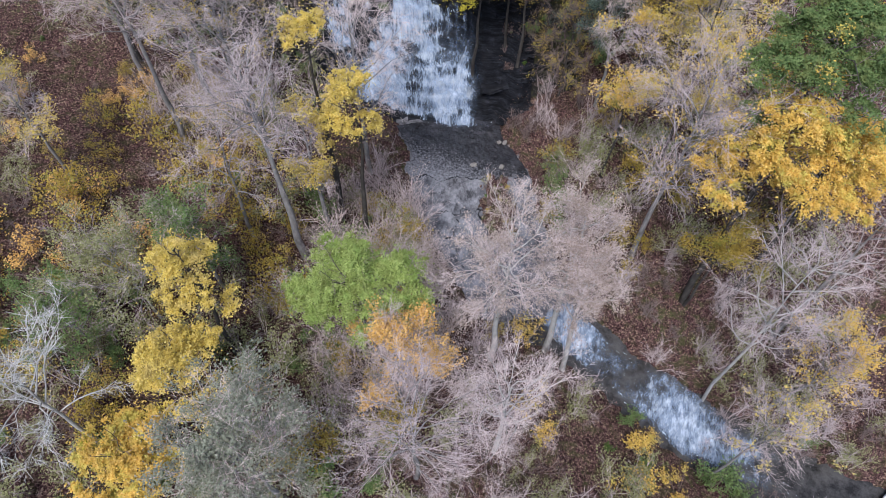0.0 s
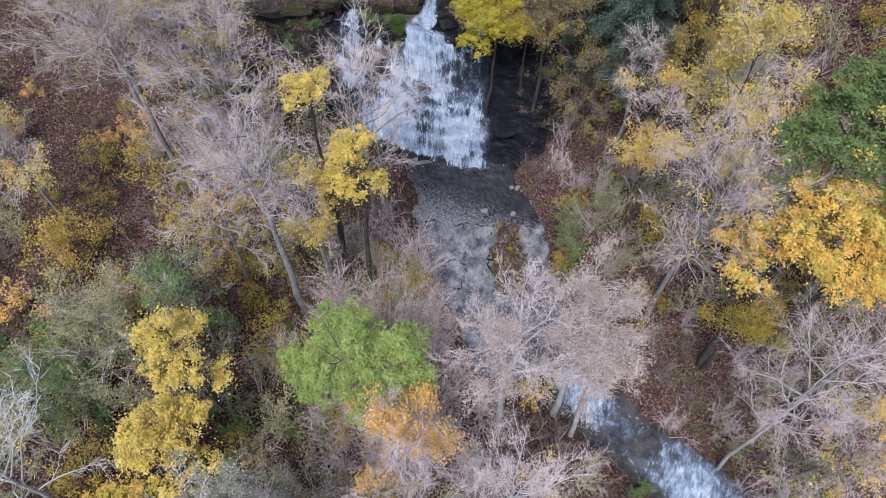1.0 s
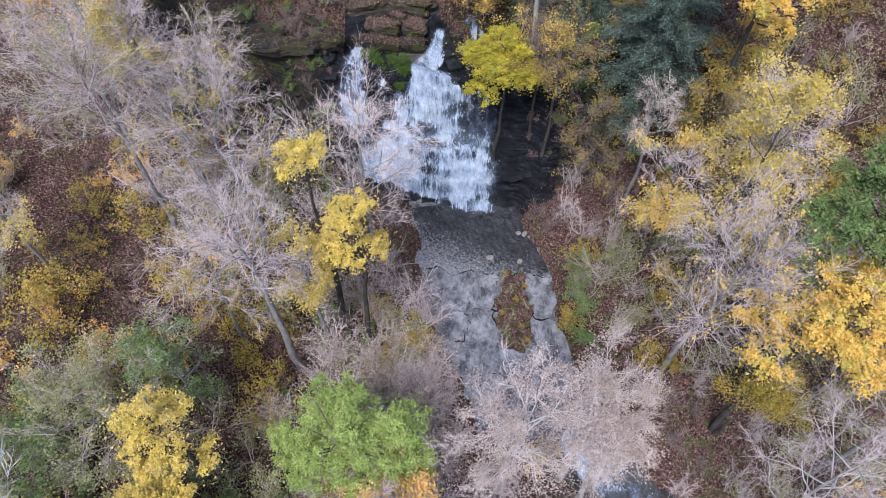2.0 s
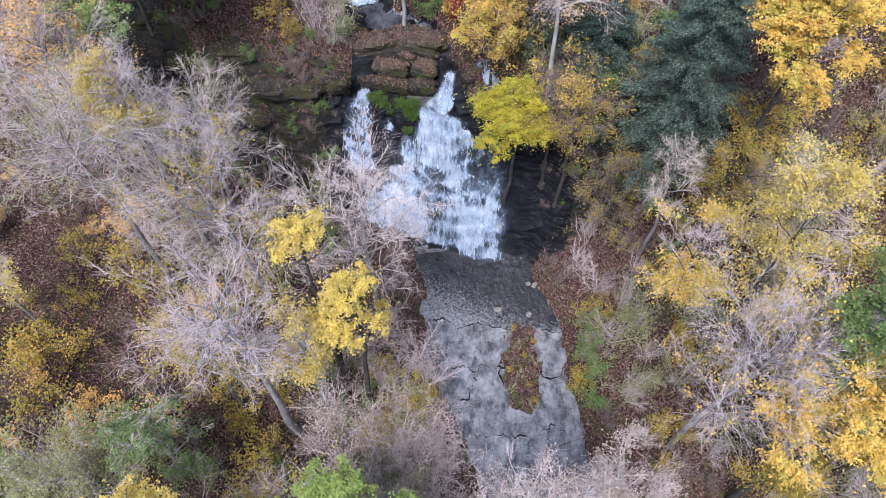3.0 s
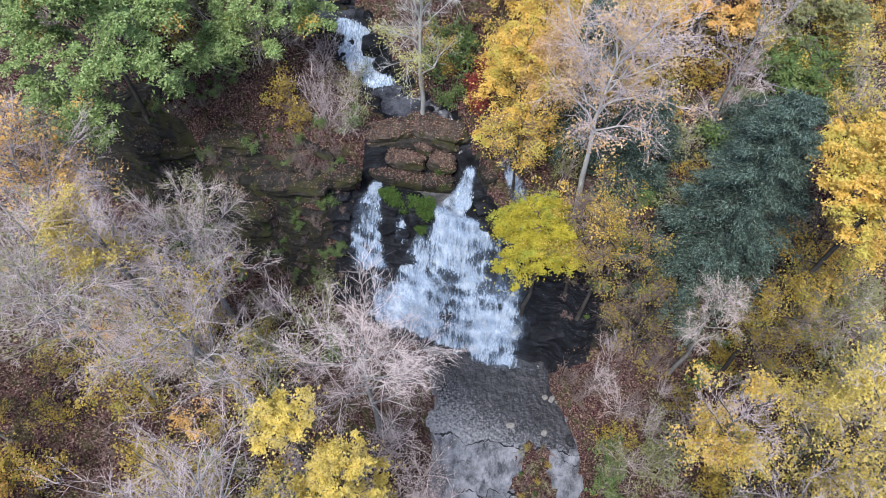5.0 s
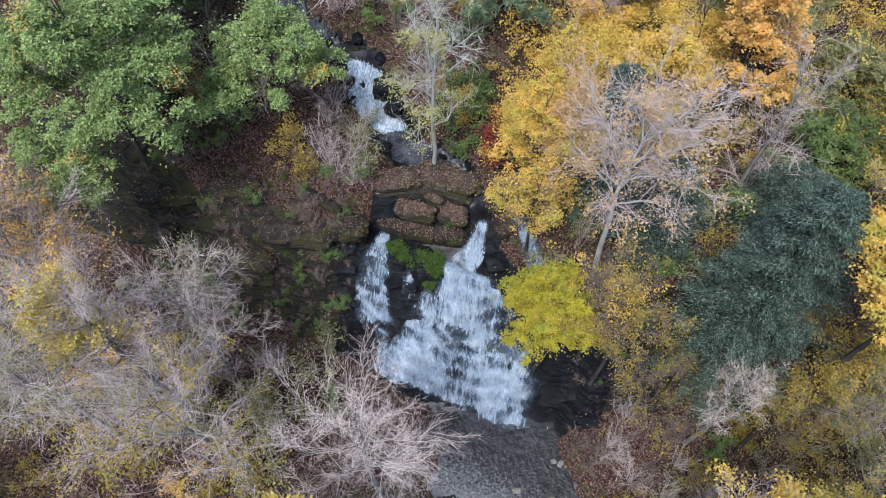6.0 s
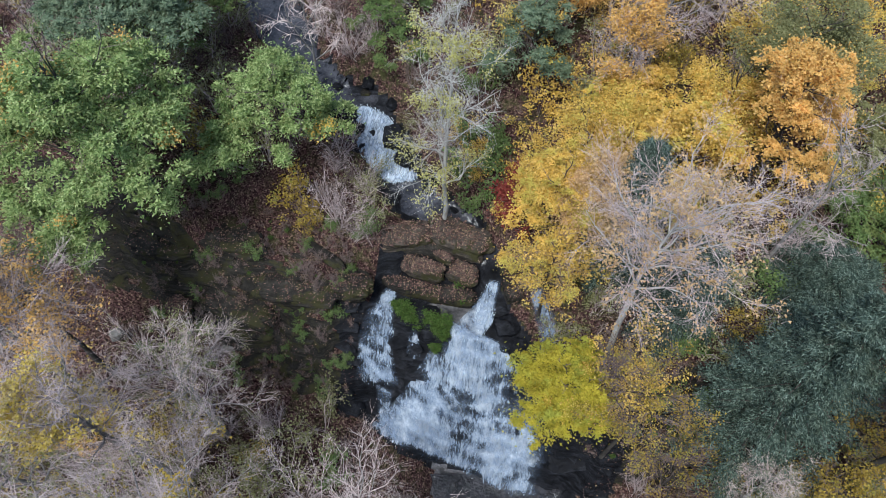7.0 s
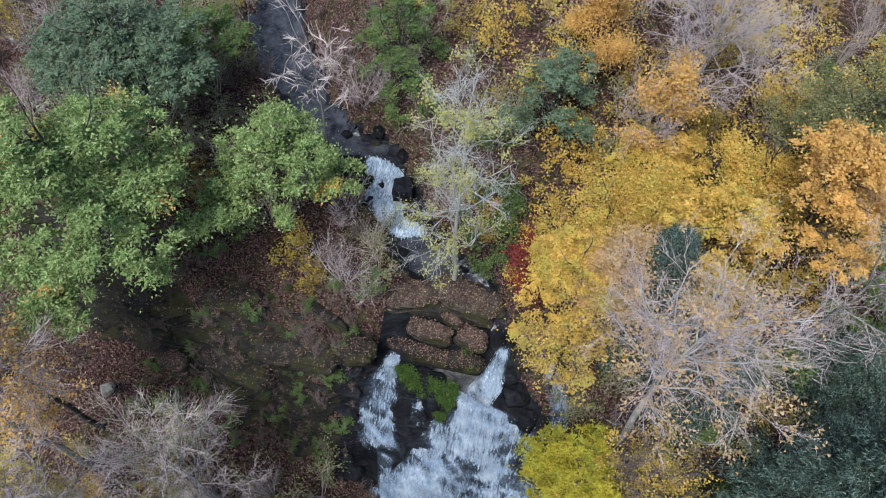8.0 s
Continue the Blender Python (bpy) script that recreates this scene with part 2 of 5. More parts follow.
def water_material(name, cols, ripple=2.5, depth=0.06, spec=0.5, sheen=None, joints=False):
    m, n, l, b = material(name, 0.12, spec)
    t = noise_node(n, l, ripple, 4, 0.6)
    s = noise_node(n, l, 0.9, 6, 0.75)
    r = ramp_node(n, [(0.36, cols[0]), (0.62, cols[1])])
    l.new(s.outputs["Fac"], r.inputs["Fac"])
    out = r.outputs["Color"]
    if sheen:
        # painted sky reflection with ripple glints, paler towards the outlet where the bed rises
        tc, xyz = n.new("ShaderNodeTexCoord"), n.new("ShaderNodeSeparateXYZ")
        l.new(tc.outputs["Object"], xyz.inputs[0])
        rise, wave = n.new("ShaderNodeMath"), n.new("ShaderNodeMath")
        rise.operation = wave.operation = "MULTIPLY_ADD"
        rise.inputs[1].default_value, rise.inputs[2].default_value = -0.28, 9.2
        tilt = n.new("ShaderNodeMath")
        tilt.operation = "MULTIPLY_ADD"
        tilt.inputs[1].default_value = 0.42
        l.new(xyz.outputs["X"], tilt.inputs[0])
        l.new(xyz.outputs["Y"], tilt.inputs[2])
        l.new(tilt.outputs[0], rise.inputs[0])
        wave.inputs[1].default_value = 2.4
        l.new(t.outputs["Fac"], wave.inputs[0])
        l.new(rise.outputs[0], wave.inputs[2])
        k = n.new("ShaderNodeMapRange")
        k.inputs["From Min"].default_value, k.inputs["From Max"].default_value = 1.3, 2.2
        l.new(wave.outputs[0], k.inputs["Value"])
        out = mixed(n, l, k.outputs["Result"], out, sheen)
    if joints:
        wob = noise_node(n, l, 1.3, 4, 0.7)
        tc2, va = n.new("ShaderNodeTexCoord"), n.new("ShaderNodeVectorMath")
        va.operation = "MULTIPLY_ADD"
        va.inputs[1].default_value = (2.2, 2.2, 0)
        l.new(wob.outputs["Color"], va.inputs[0])
        l.new(tc2.outputs["Object"], va.inputs[2])
        vo = n.new("ShaderNodeTexVoronoi")
        vo.feature = "DISTANCE_TO_EDGE"
        vo.inputs["Scale"].default_value = 0.55
        l.new(va.outputs[0], vo.inputs["Vector"])
        jr = ramp_node(n, [(0.0, (0.22, 0.22, 0.23)), (0.03, (0.75, 0.75, 0.76)), (0.10, (1, 1, 1))])
        l.new(vo.outputs["Distance"], jr.inputs["Fac"])
        streak = noise_node(n, l, 1.0, 7, 0.78, stretch=(1.5, 0.75, 1))
        sr = ramp_node(n, [(0.38, (0.34, 0.34, 0.35)), (0.47, (0.85, 0.85, 0.86)), (0.58, (1.18, 1.18, 1.18))])
        l.new(streak.outputs["Fac"], sr.inputs["Fac"])
        out = mixed(n, l, 0.55, out, jr.outputs["Color"], "MULTIPLY")
        out = mixed(n, l, 1.0, out, sr.outputs["Color"], "MULTIPLY")
    l.new(out, b.inputs["Base Color"])
    bump(n, l, b, t.outputs["Fac"], 0.6, depth)
    return m


LITTER = ground_material()
SHALE = shale_material("wet_shale", ((0.004, 0.004, 0.006), (0.012, 0.0125, 0.016), (0.042, 0.044, 0.055)), 0.4)
MOSSY = shale_material("mossy_rock", ((0.010, 0.009, 0.008), (0.03, 0.027, 0.024), (0.075, 0.066, 0.056)), 0.6, 0.42)
BOULDER = shale_material("litter_rock", ((0.03, 0.026, 0.022), (0.075, 0.062, 0.052), (0.14, 0.118, 0.098)), 0.7, 0.45)
BED = shale_material("brook_bed", ((0.05, 0.048, 0.05), (0.16, 0.155, 0.165), (0.24, 0.23, 0.25)), 0.15)
SLAB = shale_material("grey_slab", ((0.05, 0.048, 0.05), (0.11, 0.105, 0.11), (0.17, 0.165, 0.17)), 0.4)
POOL = water_material("pool_water", ((0.010, 0.010, 0.012), (0.04, 0.039, 0.045)), 7.5, 0.16, 0.45, (0.21, 0.207, 0.228))
BROOK = water_material("brook_water", ((0.09, 0.089, 0.097), (0.235, 0.23, 0.25)), 3.2, 0.05, joints=True)
STONE = bark_material("pale_stone", (0.13, 0.12, 0.11), (0.27, 0.25, 0.23), 6.0)
DARK_WATER = water_material("dark_water", ((0.010, 0.010, 0.013), (0.085, 0.085, 0.10)), 2.5, 0.15, 0.35)
LOW_WATER = water_material("low_water", ((0.018, 0.016, 0.015), (0.075, 0.07, 0.067)), 2.5, 0.12, 0.3)
FOAM = foam_material("falling_water", 4.4, 1.15, 0.20)
FOAM_MIST = foam_material("falling_mist", 1.1, 0.6, 0.8)
SPRAY, _n, _l, _b = material("water_flecks", 0.5, 0.2)
_b.inputs["Base Color"].default_value = (0.70, 0.80, 0.86, 1)
FOAM_LIP = water_material("lip_water", ((0.10, 0.10, 0.11), (0.36, 0.36, 0.39)), 6.0, 0.1)
FOAM_RAPID = foam_material("rapid_water", 1.7, 1.2, 0.5)
BARK = bark_material("grey_bark", (0.12, 0.11, 0.105), (0.34, 0.32, 0.31))
BARK_PALE = bark_material("pale_bark", (0.27, 0.25, 0.23), (0.55, 0.53, 0.50))
BARK_DARK = bark_material("dark_bark", (0.035, 0.03, 0.028), (0.10, 0.09, 0.08))
TWIG = bark_material("twig_lilac_grey", (0.40, 0.318, 0.31), (0.65, 0.54, 0.525), 1.5)
TWIG_PALE = bark_material("twig_pale", (0.53, 0.425, 0.40), (0.75, 0.63, 0.595), 1.5)
TWIG_WHITE = bark_material("twig_white", (0.42, 0.40, 0.38), (0.64, 0.62, 0.59), 1.5)
TWIG_BROWN = bark_material("twig_brown", (0.13, 0.092, 0.085), (0.29, 0.225, 0.21), 1.5)
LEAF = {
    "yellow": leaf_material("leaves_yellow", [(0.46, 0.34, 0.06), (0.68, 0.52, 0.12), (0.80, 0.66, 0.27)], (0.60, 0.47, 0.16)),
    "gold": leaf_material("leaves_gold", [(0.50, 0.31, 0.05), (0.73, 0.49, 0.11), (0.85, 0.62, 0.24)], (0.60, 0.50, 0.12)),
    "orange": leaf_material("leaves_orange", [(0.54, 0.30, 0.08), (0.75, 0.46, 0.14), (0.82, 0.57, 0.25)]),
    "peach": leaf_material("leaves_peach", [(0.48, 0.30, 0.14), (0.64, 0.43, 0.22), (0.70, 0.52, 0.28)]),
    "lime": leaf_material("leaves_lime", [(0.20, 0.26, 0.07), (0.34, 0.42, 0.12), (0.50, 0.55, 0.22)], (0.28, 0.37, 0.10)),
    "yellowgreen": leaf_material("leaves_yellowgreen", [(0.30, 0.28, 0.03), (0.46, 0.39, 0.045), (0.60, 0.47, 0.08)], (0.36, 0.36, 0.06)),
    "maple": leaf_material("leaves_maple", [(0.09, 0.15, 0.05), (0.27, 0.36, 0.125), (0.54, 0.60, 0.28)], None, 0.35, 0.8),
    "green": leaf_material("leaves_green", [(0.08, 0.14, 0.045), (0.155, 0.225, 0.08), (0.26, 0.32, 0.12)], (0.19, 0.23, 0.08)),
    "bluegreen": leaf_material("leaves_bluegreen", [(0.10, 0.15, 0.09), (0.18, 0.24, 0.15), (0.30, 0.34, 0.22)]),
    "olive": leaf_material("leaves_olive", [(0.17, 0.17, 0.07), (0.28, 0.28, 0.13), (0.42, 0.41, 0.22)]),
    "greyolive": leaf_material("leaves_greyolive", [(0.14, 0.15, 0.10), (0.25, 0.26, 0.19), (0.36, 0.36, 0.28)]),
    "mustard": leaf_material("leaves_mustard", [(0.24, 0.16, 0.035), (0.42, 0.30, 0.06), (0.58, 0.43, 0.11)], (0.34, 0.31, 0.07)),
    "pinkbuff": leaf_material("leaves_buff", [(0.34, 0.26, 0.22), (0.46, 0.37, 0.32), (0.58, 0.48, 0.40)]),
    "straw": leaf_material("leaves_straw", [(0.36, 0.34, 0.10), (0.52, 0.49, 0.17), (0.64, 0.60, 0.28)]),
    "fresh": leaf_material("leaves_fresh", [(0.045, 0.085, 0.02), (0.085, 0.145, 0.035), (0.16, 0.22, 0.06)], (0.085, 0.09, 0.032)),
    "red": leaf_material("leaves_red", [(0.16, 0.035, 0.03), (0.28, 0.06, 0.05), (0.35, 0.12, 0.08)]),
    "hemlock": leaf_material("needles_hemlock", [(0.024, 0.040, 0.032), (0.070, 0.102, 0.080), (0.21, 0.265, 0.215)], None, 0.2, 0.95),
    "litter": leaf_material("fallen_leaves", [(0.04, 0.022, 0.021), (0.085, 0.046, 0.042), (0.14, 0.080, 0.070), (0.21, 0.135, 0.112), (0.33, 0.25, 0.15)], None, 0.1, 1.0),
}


# ---- mesh helpers ----
def mesh_from(name, verts, faces, mats, smooth=False, uvs=None, index=None):
    """A mesh from arrays; faces is an array of triangles or quads."""
    me = bpy.data.meshes.new(name)
    v, f = np.asarray(verts, np.float32).reshape(-1, 3), np.asarray(faces, np.int32)
    k = f.shape[1]
    me.vertices.add(len(v))
    me.vertices.foreach_set("co", v.ravel())
    me.loops.add(f.size)
    me.loops.foreach_set("vertex_index", f.ravel())
    me.polygons.add(len(f))
    me.polygons.foreach_set("loop_start", np.arange(len(f), dtype=np.int32) * k)
    for q in mats:
        me.materials.append(q)
    if index is not None:
        me.polygons.foreach_set("material_index", np.asarray(index, np.int32))
    if smooth:
        me.polygons.foreach_set("use_smooth", np.ones(len(f), bool))
    if uvs is not None:
        lay = me.uv_layers.new(name="uv")
        lay.data.foreach_set("uv", np.asarray(uvs, np.float32)[f.ravel()].ravel())
    me.update(calc_edges=True)
    me.validate()
    return me


def part(name, me, parent, label="", kind=""):
    ob = new(name, me)
    ob.parent = parent
    return tagged(ob, label, kind=kind)


def thing(name, x, y, z, label, category, group="", kind="", turn=0.0):
    ob = new(name)
    ob.empty_display_size = 0.2
    ob.matrix_basis = pose(x, y, z, 0, 0, turn)
    return tagged(ob, label, category, group, kind)


def frames_of(d):
    """Two unit vectors across each direction of an array."""
    ref = np.where(np.abs(d[:, 2:3]) > 0.9, [[1.0, 0, 0]], [[0, 0, 1.0]])
    a = np.cross(d, ref)
    a /= np.linalg.norm(a, axis=1, keepdims=True) + 1e-9
    return a, np.cross(d, a)


def tubes(p0, p1, r0, r1, n):
    """Tapered tubes as verts and quads."""
    d = p1 - p0
    d = d / (np.linalg.norm(d, axis=1, keepdims=True) + 1e-9)
    a, b = frames_of(d)
    ang = np.arange(n) * 2 * np.pi / n
    ring = np.cos(ang)[None, :, None] * a[:, None, :] + np.sin(ang)[None, :, None] * b[:, None, :]
    v = np.stack([p0[:, None] + ring * np.asarray(r0)[:, None, None], p1[:, None] + ring * np.asarray(r1)[:, None, None]], 1)
    i = np.arange(n)
    q = np.stack([i, (i + 1) % n, n + (i + 1) % n, n + i], 1)
    f = q[None] + (np.arange(len(p0)) * 2 * n)[:, None, None]
    return v.reshape(-1, 3), f.reshape(-1, 4)


def spikes(p0, p1, r):
    """The finest twigs, each a thin tapering blade."""
    d = p1 - p0
    d = d / (np.linalg.norm(d, axis=1, keepdims=True) + 1e-9)
    a, b = frames_of(d)
    k = np.arange(len(p0))[:, None] * 2.399
    side = (np.cos(k) * a + np.sin(k) * b) * np.asarray(r)[:, None]
    v = np.stack([p0 - side, p0 + side, p1], 1)
    f = np.arange(3)[None] + (np.arange(len(p0)) * 3)[:, None]
    return v.reshape(-1, 3), f


def unit(v):
    return v / (np.linalg.norm(v, axis=-1, keepdims=True) + 1e-9)


def leaves(rng, c, size, lift=1.0, ratio=0.85, along_dir=None):
    """Small pointed leaves at c, which mostly face the sky."""
    n = len(c)
    nor = unit(rng.normal(size=(n, 3)) * 0.55 + [0, 0, lift])
    if along_dir is None:
        along_dir = rng.normal(size=(n, 3))
    u = unit(along_dir - nor * np.sum(along_dir * nor, 1, keepdims=True))
    w = np.cross(nor, u)
    s = size * rng.uniform(0.6, 1.3, (n, 1))
    v = np.stack([c - u * s * 0.42 - w * s * 0.5 * ratio, c - u * s * 0.42 + w * s * 0.5 * ratio, c + u * s * 0.58], 1)
    f = np.arange(3)[None] + (np.arange(n) * 3)[:, None]
    return v.reshape(-1, 3), f


def skeleton_of(rng, h, r, base, limbs, subs, finer, lean=(0, 0), rise=0.5, trunk_r=None, flat=1.0):
    """Trunk, limbs, branches and twig seats of one tree. h: height, r: crown radius, base: where the crown begins (0..1)."""
    tr = trunk_r or h * 0.013
    k = 7
    zz = np.linspace(0, h * 0.93, k)
    off = np.cumsum(rng.normal(scale=0.05 * h / k, size=(k, 2)), 0)
    pts = np.column_stack([lean[0] * zz / h + off[:, 0], lean[1] * zz / h + off[:, 1], zz])
    rad = tr * (1 - 0.85 * np.linspace(0, 1, k))
    seg = [(pts[:-1], pts[1:], rad[:-1], rad[1:])]
    lp0, lp1, lr0, lr1 = [], [], [], []
    sp, sd, sl, sr = [], [], [], []
    for i in range(limbs):
        f = base + (0.95 - base) * (i + rng.uniform(0, 1)) / limbs
        p = np.array([np.interp(f * h, zz, pts[:, j]) for j in range(3)])
        az = i * 2.4 + rng.uniform(-0.5, 0.5)
        q = (f - base) / (1 - base)
        env = math.sin(math.pi * min(1, 0.22 + 0.78 * q) ** 0.9) ** 0.7 if flat == 1.0 else 1 - 0.85 * q
        L = r * max(0.3, env) * rng.uniform(0.8, 1.15)
        el = rise + 0.5 * q + rng.uniform(-0.15, 0.15)
        d = np.array([math.cos(az) * math.cos(el), math.sin(az) * math.cos(el), math.sin(el)])
        L = L / max(0.35, math.cos(el)) if flat == 1.0 else L
        L = min(L, r * 1.4)
        r_here = np.interp(f * h, zz, rad) * 0.36 + 0.007
        m = 5
        for j in range(m):
            p2 = p + d * L / m
            a, b = r_here * (1 - j / m) + 0.012, r_here * (1 - (j + 1) / m) + 0.012
            lp0.append(p), lp1.append(p2), lr0.append(a), lr1.append(b)
            if j > 0 or base > 0.5:
                for _ in range(max(1, int(subs / m + rng.uniform(0, 1)))):
                    t = rng.uniform()
                    sp.append(p + (p2 - p) * t)
                    sd.append(unit(d * 0.75 + rng.normal(size=3) * 0.6 + [0, 0, 0.12]))
                    sl.append(L * rng.uniform(0.22, 0.5) * (1 - 0.3 * j / m))
                    sr.append(b * 0.5 + 0.004)
            p = p2
            d = unit(d + rng.normal(size=3) * 0.24 + [0, 0, 0.05])
    seg.append((np.array(lp0), np.array(lp1), np.array(lr0), np.array(lr1)))
    sp, sd, sl, sr = np.array(sp), np.array(sd), np.array(sl)[:, None], np.array(sr)
    bend = unit(sd + rng.normal(size=sd.shape) * 0.3 + [0, 0, 0.1])
    mid, end = sp + sd * sl * 0.5, sp + sd * sl * 0.5 + bend * sl * 0.5
    fine = [(sp, mid, sr, sr * 0.7), (mid, end, sr * 0.7, sr * 0.35)]
    n = len(sp)
    t = rng.uniform(0.1, 1.0, (n, finer, 1))
    q = np.where(t < 0.5, sp[:, None] + (mid - sp)[:, None] * t * 2, mid[:, None] + (end - mid)[:, None] * (t - 0.5) * 2).reshape(-1, 3)
    td = unit(np.repeat(sd, finer, 0) * 0.9 + rng.normal(size=(n * finer, 3)) * 0.5)
    tl = np.repeat(sl, finer, 0) * rng.uniform(0.35, 0.85, (n * finer, 1))
    return seg, fine, (q, q + td * tl, td, tl)


def wood_mesh(name, seg, mat, sides=(7, 5)):
    vs, fs, o = [], [], 0
    for (a, b, r0, r1), n in zip(seg, sides):
        v, f = tubes(a, b, r0, r1, n)
        vs.append(v), fs.append(f + o)
        o += len(v)
    return mesh_from(name, np.concatenate(vs), np.concatenate(fs), [mat], True)


def twig_mesh(name, rng, fine, twigs, mat, sprays=3, thick=0.009):
    vs, fs, o = [], [], 0
    for a, b, r0, r1 in fine:
        v, f = tubes(a, b, r0, r1, 3)
        vs.append(v), fs.append(np.concatenate([f[:, [0, 1, 2]], f[:, [0, 2, 3]]]) + o)
        o += len(v)
    q, e, td, tl = twigs
    v, f = spikes(q, e, np.full(len(q), thick))
    vs.append(v), fs.append(f + o)
    o += len(v)
    if sprays:
        n = len(q)
        t = rng.uniform(0.2, 1, (n, sprays, 1))
        p = (q[:, None] + (e - q)[:, None] * t).reshape(-1, 3)
        d = unit(np.repeat(td, sprays, 0) + rng.normal(size=(n * sprays, 3)) * 0.55)
        v, f = spikes(p, p + d * np.repeat(tl, sprays, 0) * rng.uniform(0.4, 0.9, (n * sprays, 1)), np.full(n * sprays, thick * 0.7))
        vs.append(v), fs.append(f + o)
    return mesh_from(name, np.concatenate(vs), np.concatenate(fs), [mat])


TREE_SEED = [100]


def next_rng():
    TREE_SEED[0] += 1
    return np.random.default_rng(TREE_SEED[0])


def bare_tree(x, y, top, r, label, twig=None, bark=None, base=0.45, rise=0.55, dense=1.0, limbs=0, leaf=None, leaf_n=0, leaf_size=0.16, trunk_r=None, thick=0.0072, name="bare_tree", part_leaf=1.0):
    rng = next_rng()
    z = ground_z(x, y) - 0.2
    h = top - z
    t = thing(name, x, y, z, label, "tree")
    limbs = limbs or int(11 + 2.5 * r)
    seg, fine, tw = skeleton_of(rng, h, r, base, limbs, 13 * dense, 8, rise=rise, trunk_r=trunk_r)
    part("trunk", wood_mesh("trunk", seg, bark or BARK), t)
    part("branchwork", twig_mesh("branchwork", rng, fine, tw, twig or TWIG, 5 if limbs > 9 else 1, thick), t, kind="stuff")
    if leaf:
        ends = tw[1]
        leaf_n, leaf_size = int(leaf_n * 2.7), leaf_size * 0.66
        w = vnoise(ends[:, 0] * 0.6 + x, ends[:, 1] * 0.6 + ends[:, 2] * 0.6, TREE_SEED[0])
        pick = ends[w > np.quantile(w, 1 - part_leaf)]
        tuft = pick[rng.integers(0, len(pick), max(8, leaf_n // 16))]
        c = tuft[rng.integers(0, len(tuft), leaf_n)] + rng.normal(scale=0.19, size=(leaf_n, 3)) * rng.uniform(0.4, 1.3, (leaf_n, 1))
        v, f = leaves(rng, c, leaf_size * 0.92)
        part("crown", mesh_from("crown", v, f, [LEAF[leaf]]), t, kind="stuff")
    return t


def leafy_tree(x, y, top, r, leaf, label, depth=None, clumps=130, per=80, size=0.2, base=None, spread=0.42, extra=None, lean=(0, 0), shape=1.0, twigs=False, name="broadleaf_tree", bark=None):
    """A broadleaf tree: clumps of leaves over an ellipsoid of boughs with an uneven outline and gaps."""
    rng = next_rng()
    z = ground_z(x, y) - 0.2
    h = top - z
    depth = depth or r * 1.5
    per, size = int(per * 3.0), size * 0.53
    base = base if base is not None else max(0.15, 1 - depth / h)
    t = thing(name, x, y, z, label, "tree")
    seg, fine, tw = skeleton_of(rng, h, r * 0.92, base, int(8 + 1.6 * r), 4, 4, lean=lean, rise=0.45)
    part("trunk", wood_mesh("trunk", seg, bark or BARK_DARK), t)
    part("branchwork", twig_mesh("branchwork", rng, fine, tw, TWIG_BROWN, 0), t, kind="stuff")
    # clump seats: on the outside of an uneven ellipsoid and at branch ends
    n = clumps
    nb = int(7 + 3.2 * r)
    bd = unit(rng.normal(size=(nb, 3)))
    bd[:, 2] = np.abs(bd[:, 2]) * np.where(rng.uniform(size=nb) < 0.7, 1, -0.7)
    br = r * rng.uniform(0.12, 0.40, nb)
    bc = np.array([0, 0, h - depth * 0.5]) + bd * [r, r, depth * 0.5] * rng.uniform(0.35, 1.3, (nb, 1)) - bd * br[:, None] * 0.5
    which = rng.choice(nb, n, p=br ** 2 / np.sum(br ** 2))
    d = unit(rng.normal(size=(n, 3)) + [0, 0, 0.55])
    q = bc[which] + d * (br[which] * rng.uniform(0.45, 1.2, n))[:, None] * [1, 1, 0.75]
    q[:, :2] += np.array(lean) * (q[:, 2:3] / h)
    ends = tw[1][rng.integers(0, len(tw[1]), n // 2)]
    ends = ends[ends[:, 2] > h - depth * 1.05]
    seats = np.concatenate([q, ends])
    gap = vnoise(seats[:, 0] * 0.55 + 3 * x, seats[:, 1] * 0.55 + seats[:, 2] * 0.3, TREE_SEED[0] + 5)
    seats = seats[gap > -0.55]
    m = len(seats)
    cr = spread * rng.uniform(0.6, 1.3, (m, 1, 1))
    off = rng.normal(size=(m, per, 3)) * cr * [0.85, 0.85, 0.4]
    out = unit(seats - [0, 0, h - depth * 0.6])[:, None, :]
    c = (seats[:, None] + off - out * 0.25 * np.sum(off * off, 2, keepdims=True) / cr).reshape(-1, 3)
    odir = (off + out * 0.3).reshape(-1, 3)
    stray = rng.uniform(size=len(c)) < 0.12
    c = c + stray[:, None] * rng.normal(scale=0.45, size=c.shape)
    v, f = leaves(rng, c, size, 0.9, 0.85, odir)
    part("crown", mesh_from("crown", v, f, [LEAF[leaf]]), t, kind="stuff")
    if extra:
        k = seats[rng.integers(0, m, max(2, m // 16))]
        c = (k[:, None] + rng.normal(scale=0.28, size=(len(k), 90, 3))).reshape(-1, 3)
        v, f = leaves(rng, c, size * 0.95)
        part("turning_bough", mesh_from("turning_bough", v, f, [LEAF[extra]]), t, kind="stuff")
    return t


